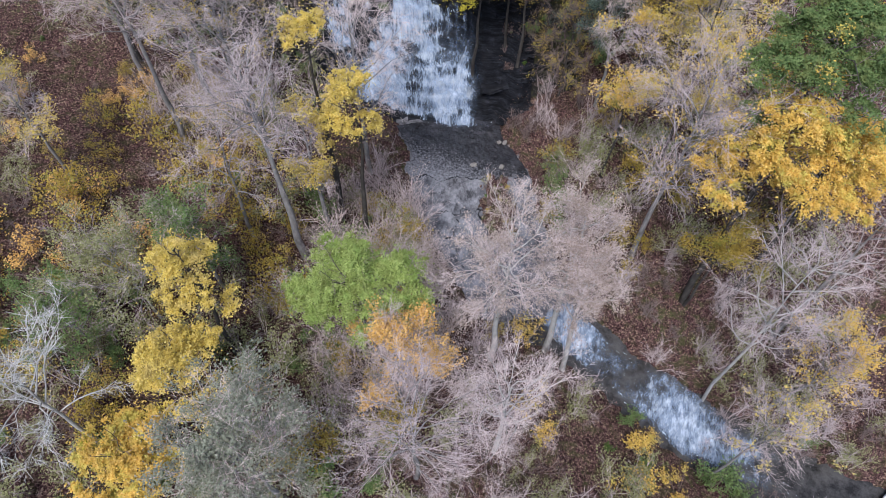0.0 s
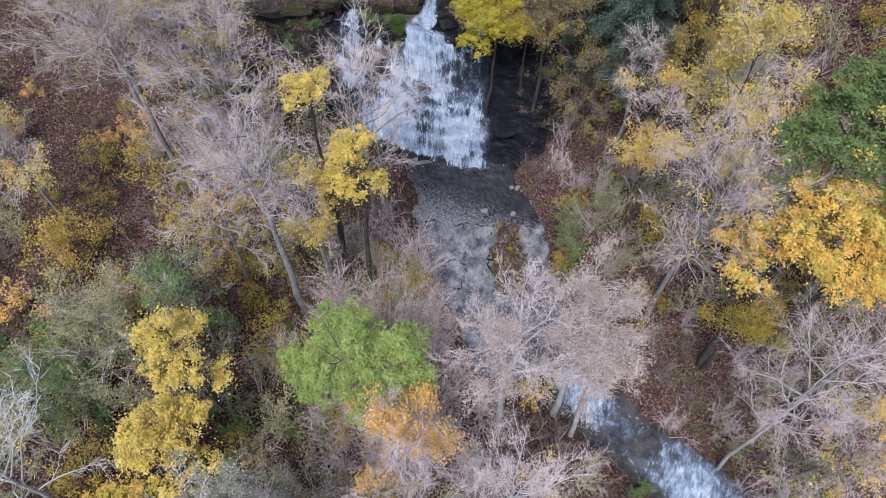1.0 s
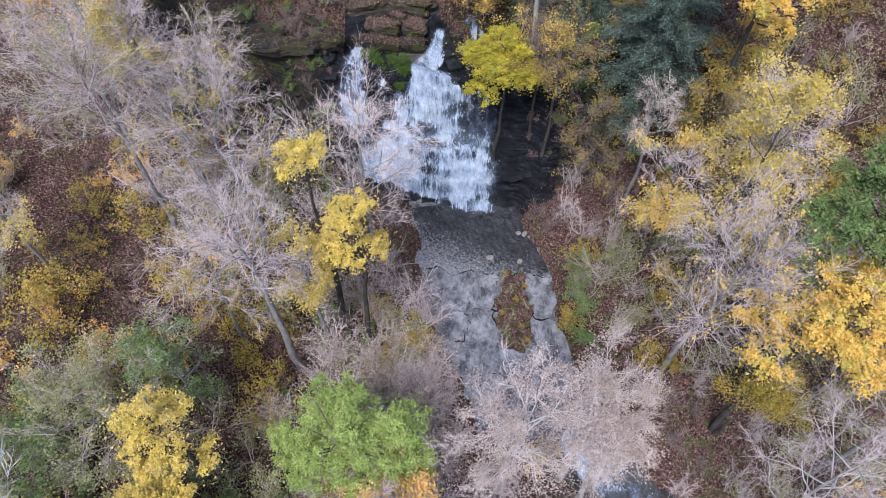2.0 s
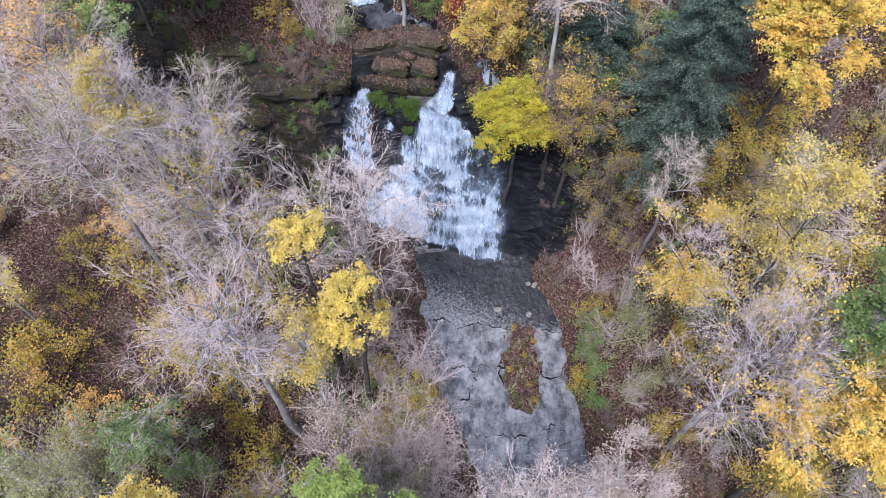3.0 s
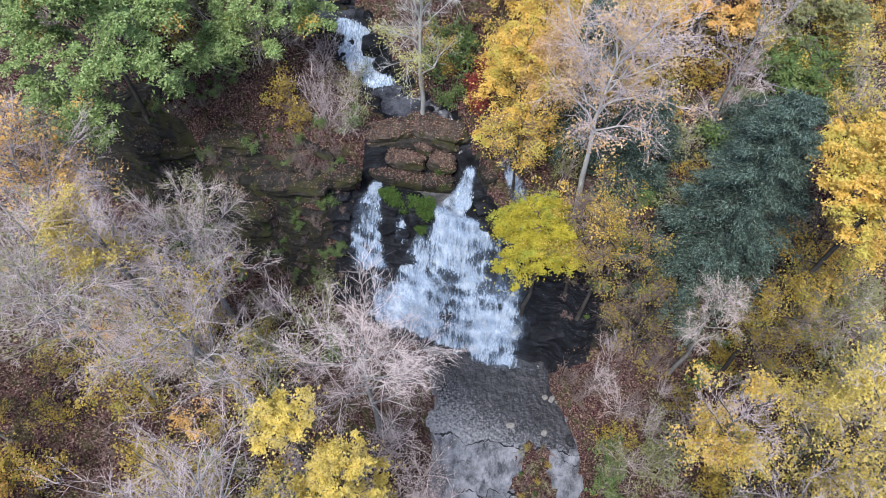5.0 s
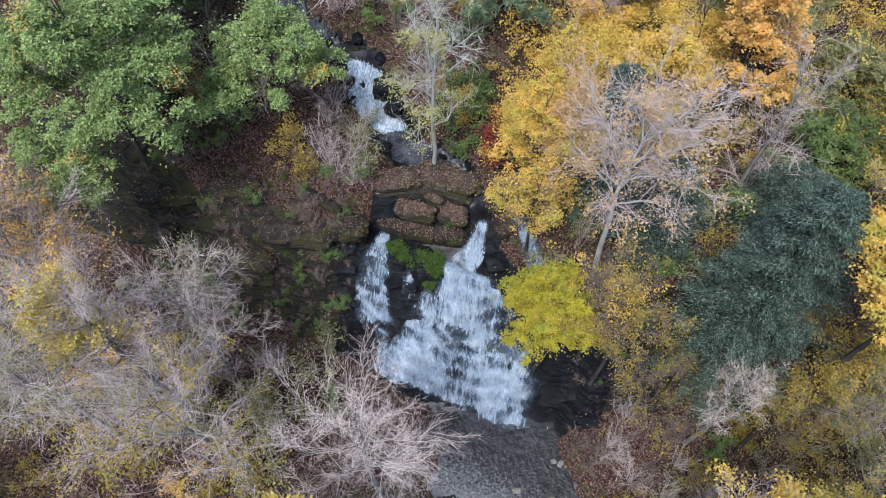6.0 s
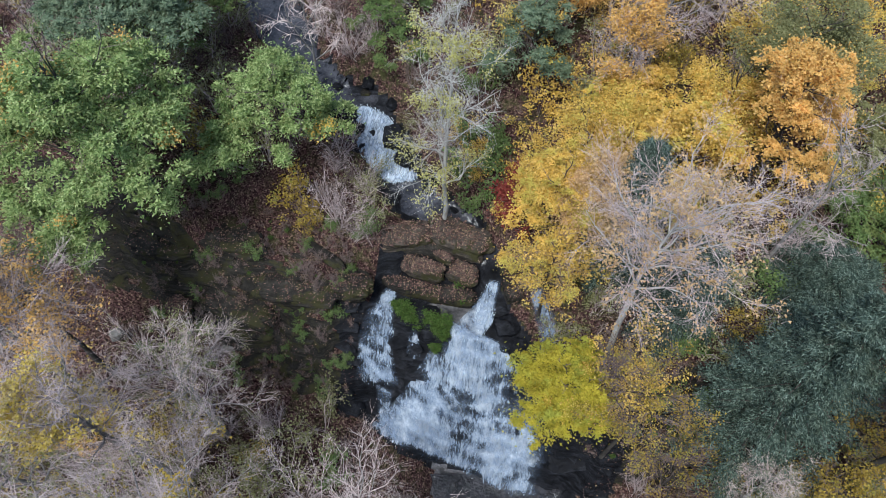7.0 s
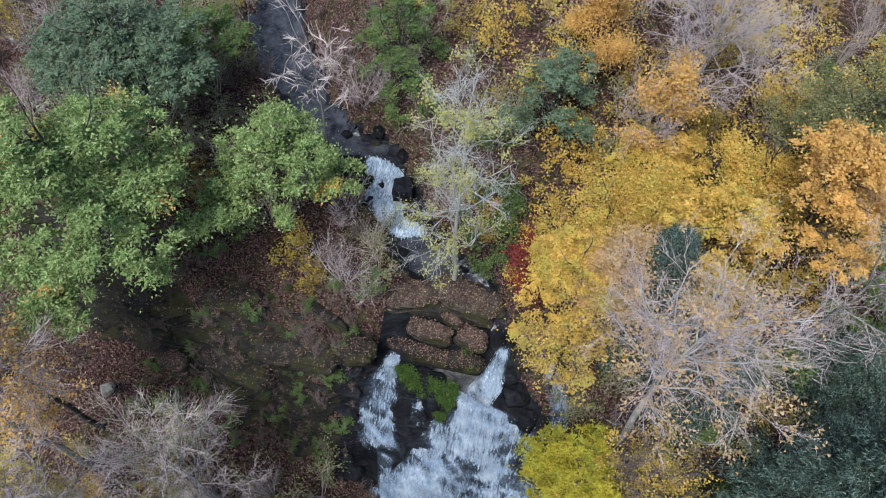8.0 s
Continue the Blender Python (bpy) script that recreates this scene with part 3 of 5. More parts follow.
def lobed_tree(x, y, top, r, leaf, label, depth, lobes, lobe_r, tuft=0.3, per=60, leaflet=0.13, ratio=0.8, extra=None, drop=0.5, stretch=(1, 1), bark=None):
    """A broadleaf tree of separate flat boughs; each bough carries tufts from which the leaves radiate."""
    per, leaflet, lobes = (int(per * 1.35), leaflet * 0.84, int(lobes * 1.2)) if leaf != "maple" else (per, leaflet * 1.2, int(lobes * 1.3))
    rng = next_rng()
    z = ground_z(x, y) - 0.2
    h = top - z
    t = thing("broadleaf_tree", x, y, z, label, "tree")
    seg, fine, tw = skeleton_of(rng, h - 0.4, r * 0.75, max(0.15, 1 - depth / h), int(6 + 1.5 * r), 4, 4, rise=0.45)
    k = np.arange(lobes)
    rho = np.sqrt((k + 0.35) / lobes) * rng.uniform(0.8, 1.15, lobes)
    az = k * 2.4 + rng.uniform(-0.5, 0.5, lobes)
    lr = lobe_r * 1.05 * rng.uniform(0.5, 1.35, lobes)
    mid = np.column_stack([r * rho * np.cos(az) * stretch[0], r * rho * np.sin(az) * stretch[1], h - lr * 0.45 - depth * (drop * rho ** 2 + 0.4 * rng.uniform(0, 1, lobes) ** 1.5)])
    root = np.column_stack([mid[:, :2] * 0.12, mid[:, 2] - 0.3 - 0.55 * np.hypot(mid[:, 0], mid[:, 1])])
    root[:, 2] = np.clip(root[:, 2], 0.2 * h, 0.92 * h)
    seg.append((root, mid - [0, 0, 0.1], np.full(lobes, 0.03 + 0.008 * r), np.full(lobes, 0.015)))
    part("trunk", wood_mesh("trunk", seg, bark or BARK_DARK, (7, 5, 4)), t)
    part("branchwork", twig_mesh("branchwork", rng, fine, tw, TWIG_BROWN, 0), t, kind="stuff")
    count = (1.8 * (lr / tuft) ** 2 + 4).astype(int)
    own = np.repeat(k, count)
    n = len(own)
    up = unit(rng.normal(size=(n, 3)) + [0, 0, 0.35])
    up[:, 2] = np.where(up[:, 2] < -0.3, -up[:, 2], up[:, 2])
    seat = mid[own] + up * lr[own][:, None] * rng.uniform(0.55, 1.12, (n, 1)) * [1, 1, 0.5]
    d = unit(rng.normal(size=(n, per, 3)) * [1, 1, 0.6] + up[:, None] * 0.5)
    far = tuft * rng.uniform(0.15, 1.0, (n, per, 1)) * rng.uniform(0.7, 1.3, (n, 1, 1))
    c = seat[:, None] + d * far * [1, 1, 0.6] - [0, 0, 0.5] * far ** 2 / tuft
    c = c + (rng.uniform(size=(n, per, 1)) < 0.14) * rng.normal(scale=0.32, size=c.shape)
    v, f = leaves(rng, c.reshape(-1, 3), leaflet, 1.0, ratio, d.reshape(-1, 3))
    part("crown", mesh_from("crown", v, f, [LEAF[leaf]]), t, kind="stuff")
    if extra:
        q = seat[rng.integers(0, n, max(2, n // 60))]
        c = (q[:, None] + rng.normal(scale=tuft * 0.55, size=(len(q), per, 3)) + [0, 0, 0.05]).reshape(-1, 3)
        v, f = leaves(rng, c, leaflet * 0.75)
        part("turning_bough", mesh_from("turning_bough", v, f, [LEAF[extra]]), t, kind="stuff")
    return t


def hemlock(x, y, top, r, label, depth=12.0):
    rng = next_rng()
    z = ground_z(x, y) - 0.2
    h = top - z
    t = thing("hemlock_tree", x, y, z, label, "tree")
    k = 8
    zz = np.linspace(0, h, k)
    pts = np.column_stack([rng.normal(scale=0.05, size=k), rng.normal(scale=0.05, size=k), zz])
    rad = 0.2 * (1 - 0.95 * np.linspace(0, 1, k))
    p0, p1, r0, r1, sp, sd, sl = [], [], [], [], [], [], []
    n = int(60 + 20 * r)
    for i in range(n):
        q = i / n
        zc = h - 0.15 - min(depth, h * 0.92) * (1 - (1 - q) ** 1.0)
        L = r * (0.10 + 0.9 * q ** 0.75) * rng.uniform(0.75, 1.15)
        az = i * 2.4 + rng.uniform(-0.4, 0.4)
        p, d = np.array([0, 0, zc]), np.array([math.cos(az), math.sin(az), 0.25 - 0.35 * q])
        for j in range(4):
            p2 = p + d * L / 4
            p0.append(p), p1.append(p2), r0.append(0.05 * (1 - j / 4.5)), r1.append(0.05 * (1 - (j + 1) / 4.5))
            for s in (-1, 1):
                for _ in range(2):
                    tt = rng.uniform()
                    side = np.array([-d[1], d[0], 0]) * s
                    sp.append(p + (p2 - p) * tt)
                    sd.append(unit(d * 0.9 + side * rng.uniform(0.4, 1.0) + [0, 0, rng.uniform(-0.25, 0.05)]))
                    sl.append(L * 0.28 * (1.1 - 0.2 * j) * rng.uniform(0.5, 1.2))
            p, d = p2, unit(d + [0, 0, -0.10])
        sp.append(p), sd.append(d), sl.append(L * 0.22)
    part("trunk", wood_mesh("trunk", [(pts[:-1], pts[1:], rad[:-1], rad[1:]), (np.array(p0), np.array(p1), np.array(r0), np.array(r1))], BARK_DARK), t)
    sp, sd, sl = np.array(sp), np.array(sd), np.array(sl)[:, None, None]
    m = 46
    tt = rng.uniform(0.05, 1.0, (len(sp), m, 1))
    c = sp[:, None] + sd[:, None] * sl * tt + rng.normal(size=(len(sp), m, 3)) * [0.13, 0.13, 0.06]
    side = np.cross(sd, [0, 0, 1.0])[:, None, :] * rng.choice([-1, 1], (len(sp), m, 1))
    ad = (sd[:, None] + side * rng.uniform(0.3, 1.0, (len(sp), m, 1))).reshape(-1, 3)
    c = c.reshape(-1, 3) + unit(ad) * 0.10
    v, f = leaves(rng, c, 0.125, 1.3, 0.36, ad)
    part("crown", mesh_from("crown", v, f, [LEAF["hemlock"]]), t, kind="stuff")
    return t


# ---- the large structure: one sheet of ground ----
def spaced(stops, far):
    core = np.concatenate([np.arange(a, b, step) for (a, step), (b, _) in zip(stops, stops[1:])])
    out = np.geomspace(1.0, far, 14)
    return np.concatenate([core[0] - out[::-1], core, core[-1] + out])


gx = spaced([(-34, 0.6), (-20, 0.3), (-9, 0.22), (8, 0.32), (22, 0.6), (34, 1)], 900)
gy = spaced([(-6, 0.6), (9, 0.3), (33, 0.18), (44, 0.3), (54, 0.6), (80, 1)], 900)
X, Y = np.meshgrid(gx, gy)
Z = height(X.ravel(), Y.ravel()).reshape(X.shape)
ny, nx = X.shape
ids = np.arange(nx * ny).reshape(ny, nx)
quads = np.stack([ids[:-1, :-1], ids[:-1, 1:], ids[1:, 1:], ids[1:, :-1]], -1).reshape(-1, 4)
cx, cy = X.ravel()[quads].mean(1), Y.ravel()[quads].mean(1)
dl, _, _ = along(LOWER, cx, cy)
du, _, _ = along(UPPER, cx, cy)
uc = cliff(cx, cy)
zq = Z.ravel()[quads]
steep = (zq.max(1) - zq.min(1)) / np.maximum(np.ptp(Y.ravel()[quads], axis=1), 0.1)
slot = np.zeros(len(quads), int)
slot[(uc > -0.02) & (uc < 1.05) & (steep > 1.5 + 1.0 * vnoise(cx, cy, 13)) & (np.abs(cx + 8) < 18)] = 3
slot[(uc > -0.05) & (uc < 1.03) & (cx > -9.2 + 0.5 * vnoise(cy, cy, 9)) & (cx < 6.5)] = 1
isle = isle_shape(cx, cy)
slot[(dl < 0.25 * vnoise(cx * 1.5, cy * 1.5, 6)) & (uc < 0.02) & (cy > 19)] = 2
# crevice shade between the boulders is put in as near-black shale colour
terrace = (cx > -7.9) & (cx < -1.2) & (cy > 41.3) & (cy < 44.4 + 0.4 * vnoise(cx, cy, 17))
slot[terrace] = np.where(cy[terrace] < 44.0, 1, 3)
slot[isle < 1.0] = 0
slot[(du < 0.15 + 0.3 * vnoise(cx * 1.3, cy * 1.3, 33)) & (uc > 0.9)] = 1
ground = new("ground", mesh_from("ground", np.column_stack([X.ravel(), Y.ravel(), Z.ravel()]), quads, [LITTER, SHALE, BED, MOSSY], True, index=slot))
tagged(ground, "steep ravine floor of brown leaf litter, moss and dark wet shale", "ground", kind="structure")


# ---- water ----
def ribbon(name, line, lift, mats, label, widen=0.0, n=12, step=0.25, relief=0.03, wave=2.3, outlet=None):
    """A water surface along a centre line."""
    pts = np.array(line, float)
    seg = np.hypot(*np.diff(pts[:, :2], axis=0).T)
    s = np.concatenate([[0], np.cumsum(seg)])
    q = np.arange(0, s[-1], step)
    P = np.column_stack([np.interp(q, s, pts[:, i]) for i in range(4)])
    T = unit(np.gradient(P[:, :2], axis=0))
    N = np.column_stack([-T[:, 1], T[:, 0]])
    w = np.linspace(-1, 1, n)
    loose = 0 if outlet else 1
    side = np.where(w > 0, 3.0, 40.0)[None, :]
    reach = 1 + loose * (0.38 * vnoise(q[:, None] * 0.9 + side, 0 * side, 52) + 0.22 * vnoise(q[:, None] * 2.7 + side, 0 * side, 53))
    V = P[:, None, :2] + N[:, None] * ((w[None, :] * (P[:, 3:4] + widen) * reach)[..., None])
    x, y = V[..., 0], V[..., 1]
    if outlet:
        y = np.maximum(y, outlet(x))
    z = height(x.ravel(), y.ravel()).reshape(x.shape) if lift > 0.04 else P[:, None, 2] + 0 * x
    z = np.minimum(z, P[:, None, 2] + 0.4) + lift + relief * (vnoise(x * wave, y * wave * 0.7, 12) + 0.5 * vnoise(x * wave * 2.2, y * wave * 1.6, 14))
    ii = np.arange(x.size).reshape(x.shape)
    f = np.stack([ii[:-1, :-1], ii[:-1, 1:], ii[1:, 1:], ii[1:, :-1]], -1).reshape(-1, 4)
    uv = np.stack([w[None] * P[:, 3:4] + 0 * x, q[:, None] + 0 * x], -1).reshape(-1, 2)
    ob = new(name, mesh_from(name, np.stack([x, y, z], -1), f, mats, True, uvs=uv))
    return tagged(ob, label, "water", kind="structure")


def outlet_y(x):
    """The broken rock edge over which the pool runs out."""
    return 30.05 + 0.28 * vnoise(x * 0.8 + 5, 0 * x, 41) + 0.16 * vnoise(x * 2.9 + 5, 0 * x, 42) + 0.09 * vnoise(x * 9 + 5, 0 * x, 43)


ribbon("water_pool", [(0.3, 35.6, 0.0, 4.2), (0.7, 33.6, 0.0, 3.7), (1.3, 31.6, 0.0, 3.6), (1.75, 29.2, 0.0, 4.1)], 0.03, [POOL], "rippled dark plunge pool below the waterfall", 0.5, 130, 0.07, 0.035, 5.5, outlet_y)


def fall_sheet(name, rows, mat, parent, lift=0.12, step=0.12, relief=0.12, seed=0, cover=None, base=0.45, drops=0):
    """Water falling over the ledges between a left and a right edge: rows of (xl, yl, xr, yr) from top to bottom."""
    R = np.array(rows, float)
    s = np.concatenate([[0], np.cumsum(np.hypot(*np.diff((R[:, :2] + R[:, 2:]) / 2, axis=0).T))])
    q = np.arange(0, s[-1] + step / 2, step)
    E = np.column_stack([np.interp(q, s, R[:, i]) for i in range(4)])
    n = int(np.max(np.hypot(R[:, 2] - R[:, 0], R[:, 3] - R[:, 1])) / 0.13) + 4
    w = np.linspace(-0.06, 1.06, n)[None, :]
    x = E[:, 0:1] * (1 - w) + E[:, 2:3] * w
    y = E[:, 1:2] * (1 - w) + E[:, 3:4] * w
    x = x + 0.16 * vnoise(x * 1.5, y * 1.1, seed)
    z = height(x.ravel(), y.ravel()).reshape(x.shape)
    rockz = z.copy()
    # the water springs clear of the steps: a running mean down the fall, never below the rock
    k = 6
    pad = np.pad(z, ((k, k), (0, 0)), mode="edge")
    mean = sum(pad[i:i + len(z)] for i in range(2 * k + 1)) / (2 * k + 1)
    z = np.maximum(z, mean) + lift + relief * (0.5 + 0.5 * vnoise(x * 3.1, y * 0.8, seed + 2))
    down = np.concatenate([[0], np.cumsum(np.hypot(step, np.diff(z.mean(1))))])
    ii = np.arange(x.size).reshape(x.shape)
    f = np.stack([ii[:-1, :-1], ii[:-1, 1:], ii[1:, 1:], ii[1:, :-1]], -1).reshape(-1, 4)
    uv = np.stack([(x - x.mean()) + seed * 7.3, down[:, None] + 0 * x], -1).reshape(-1, 2)
    v = (q / s[-1])[:, None] + 0 * x
    ww = w + 0 * x
    edge = np.clip(np.minimum(ww, 1 - ww) / 0.12, -0.6, 1)
    ends = np.clip(np.minimum((v + 0.02) / 0.05, (1.03 - v) / 0.13), 0, 1)
    flat = np.clip(1.0 - np.abs(np.gradient(rockz, axis=0)) / (step * 1.4), -1, 1)
    c = base + 0.13 * flat + 0.20 * (edge - 1) + (0.45 + 0.6 * (v > 0.5)) * (ends - 1) + 0.20 * vnoise(x * 0.9, y * 1.3, seed + 4) + 0.16 * vnoise(x * 2.3, y * 2.6, seed + 5)
    if cover:
        c = c + cover(ww, v)
    me = mesh_from(name, np.stack([x, y, z], -1), f, [mat], True, uvs=uv)
    at = me.attributes.new("cover", "FLOAT", "POINT")
    at.data.foreach_set("value", c.ravel().astype(np.float32))
    ob = part(name, me, parent)
    if drops:
        # broken water: short flecks that fall with the sheet, thickest where it is whitest
        rng = np.random.default_rng(seed + 50)
        i = rng.choice(x.size, drops, p=np.clip(c.ravel() - 0.2, 0.02, 1) / np.clip(c.ravel() - 0.2, 0.02, 1).sum())
        p = np.stack([x, y, z], -1).reshape(-1, 3)
        r, k = i // n, i % n
        nxt = np.minimum(r + 1, len(x) - 1) * n + k
        way = unit(p[nxt] - p[np.maximum(r - 1, 0) * n + k] + rng.normal(scale=0.02, size=(drops, 3)))
        at0 = p[i] + rng.normal(scale=0.07, size=(drops, 3)) + [0, 0, 0.05]
        side = unit(np.cross(way, rng.normal(size=(drops, 3)) * 0.5 + [0, 0.6, 1.0]))
        ln, wd = rng.gamma(2.0, 0.05, (drops, 1)), rng.uniform(0.008, 0.022, (drops, 1))
        v = np.stack([at0 - side * wd, at0 + side * wd, at0 + way * ln], 1).reshape(-1, 3)
        part("spray", mesh_from("spray", v, np.arange(drops * 3).reshape(-1, 3), [SPRAY]), parent, kind="stuff")
    return ob


def main_cover(w, v):
    """A full white lip on the left half, separate threads over the right half, dark windows of rock half way, and a broad white foot on the left."""
    hump = lambda c, r, x: np.exp(-((x - c) / r) ** 2)
    ragged = 0.5 + 0.5 * np.sin(w * 61 + 2.2 * np.sin(w * 23)) * np.sin(w * 37 + 1.0)
    lip = 0.16 * hump(0.25, 0.26, w) * np.clip(1.2 - 1.4 * v, 0, 1)
    threads = -0.75 * np.clip((w - 0.58) / 0.14, 0, 1) * np.clip(1.2 - v / 0.42, 0, 1) * (0.15 + 1.0 * ragged)
    thin_side = -0.30 * np.clip((w - 0.86) / 0.14, 0, 1)
    window = -0.12 * hump(0.30, 0.13, w) * hump(0.66, 0.17, v) - 0.16 * hump(0.66, 0.10, w) * hump(0.52, 0.12, v)
    band = 0.12 * hump(0.36, 0.05, v) * hump(0.35, 0.3, w) + 0.14 * hump(0.58, 0.12, w) * hump(0.68, 0.25, v)
    foot = 0.45 * hump(0.10, 0.22, w) * np.clip((v - 0.42) / 0.25, 0, 1) + 0.16 * np.clip((v - 0.86) / 0.1, 0, 1) + 0.18 * np.clip((v - 0.3) / 0.2, 0, 1) * hump(0.80, 0.15, w)
    return lip + threads + thin_side + window + band + foot


falls = thing("waterfall", 0, 0, 0, "white waterfall spreading over dark stepped shale into a pool", "waterfall", kind="structure")
for sheet, lift, seed, base, mat, n in (("water_sheet", 0.08, 1, 0.42, FOAM, 1500), ("mist_sheet", 0.30, 2, 0.14, FOAM_MIST, 0)):
    fall_sheet(sheet, [(-3.5, 41.0, 2.1, 39.9), (-3.9, 39.9, 2.4, 38.9), (-4.5, 38.8, 2.6, 37.8), (-5.2, 37.8, 2.8, 36.6), (-6.0, 36.9, 3.0, 35.5), (-6.6, 36.2, 3.0, 34.6), (-6.6, 35.9, 2.9, 34.2)], mat, falls, lift, seed=seed, cover=main_cover, base=base, drops=n)
    fall_sheet(sheet, [(-7.2, 42.2, -6.6, 42.2), (-7.6, 41.0, -6.5, 41.0), (-8.1, 39.4, -6.4, 39.4), (-8.0, 37.8, -6.0, 37.8)], mat, falls, lift, seed=seed + 3, base=base + 0.10, drops=n // 4)
    fall_sheet(sheet, [(-7.0, 38.0, -6.3, 38.0), (-6.8, 36.6, -6.0, 36.4), (-6.4, 35.8, -5.2, 35.8)], mat, falls, lift, seed=seed + 11, base=base - 0.1)
    fall_sheet(sheet, [(-1.9, 43.4, -1.5, 43.4), (-2.1, 42.8, -1.5, 42.8), (-2.5, 42.0, -1.5, 42.1), (-2.9, 41.4, -1.6, 41.5), (-3.2, 40.8, -1.8, 40.9), (-3.4, 40.2, -1.9, 40.3)], mat, falls, lift, seed=seed + 6, base=base + 0.03, drops=n // 6)
    fall_sheet(sheet, [(-5.4, 40.9, -5.1, 40.9), (-5.5, 40.2, -5.0, 40.2), (-5.6, 39.2, -4.9, 39.1)], mat, falls, lift, seed=seed + 9, base=base - 0.12)
    fall_sheet(sheet, [(-0.3, 43.2, 0.4, 43.3), (0.5, 42.3, 1.2, 42.3), (1.0, 41.2, 1.8, 41.2), (1.3, 40.0, 2.0, 40.0)], mat, falls, lift, seed=seed + 8, base=base - 0.02)
def cascade_cover(w, v):
    """White down the middle, dark rock showing on the right half way and at the left edge."""
    return 0.20 * np.exp(-((w - 0.42 - 0.12 * v) / 0.25) ** 2) + 0.16 * np.sin(19 * v + 5 * w) - 0.45 * np.exp(-((w - 0.80) / 0.16) ** 2) * np.exp(-((v - 0.28) / 0.12) ** 2) - 0.4 * np.exp(-((w - 0.72) / 0.15) ** 2) * np.exp(-((v - 0.60) / 0.08) ** 2) - 0.3 * np.exp(-((w - 0.05) / 0.12) ** 2) * np.exp(-((v - 0.3) / 0.15) ** 2)


upper = thing("upper_waterfall", 0, 0, 0, "short white cascade tumbling between dark rocks upstream", "waterfall", kind="structure")
for sheet, lift, seed, base in (("water_sheet", 0.1, 14, 0.58), ("mist_sheet", 0.25, 15, 0.30)):
    fall_sheet(sheet, [(-10.7, 50.9, -9.2, 51.1), (-10.7, 49.8, -8.5, 50.3), (-10.0, 48.8, -7.6, 49.4), (-9.1, 48.1, -7.0, 48.5), (-8.9, 47.6, -6.9, 47.9)], FOAM, upper, lift, seed=seed, cover=cascade_cover, base=base, drops=500)

BROOK_LINE = [(1.7, 31.0, -0.10, 4.0), (1.7, 30.4, -0.09, 4.1), (1.75, 29.5, -0.06, 4.1), (2.0, 28.6, -0.06, 4.15), (3.0, 25.5, -0.15, 3.7), (4.5, 22.0, -0.3, 3.2), (7.3, 19.2, -0.6, 2.0), (11.3, 16.2, -2.2, 1.6), (15.2, 13.4, -3.5, 2.1), (20.0, 10.8, -4.4, 2.2), (27.0, 7.0, -4.9, 2.4), (60.0, -12.0, -6.5, 3.0)]


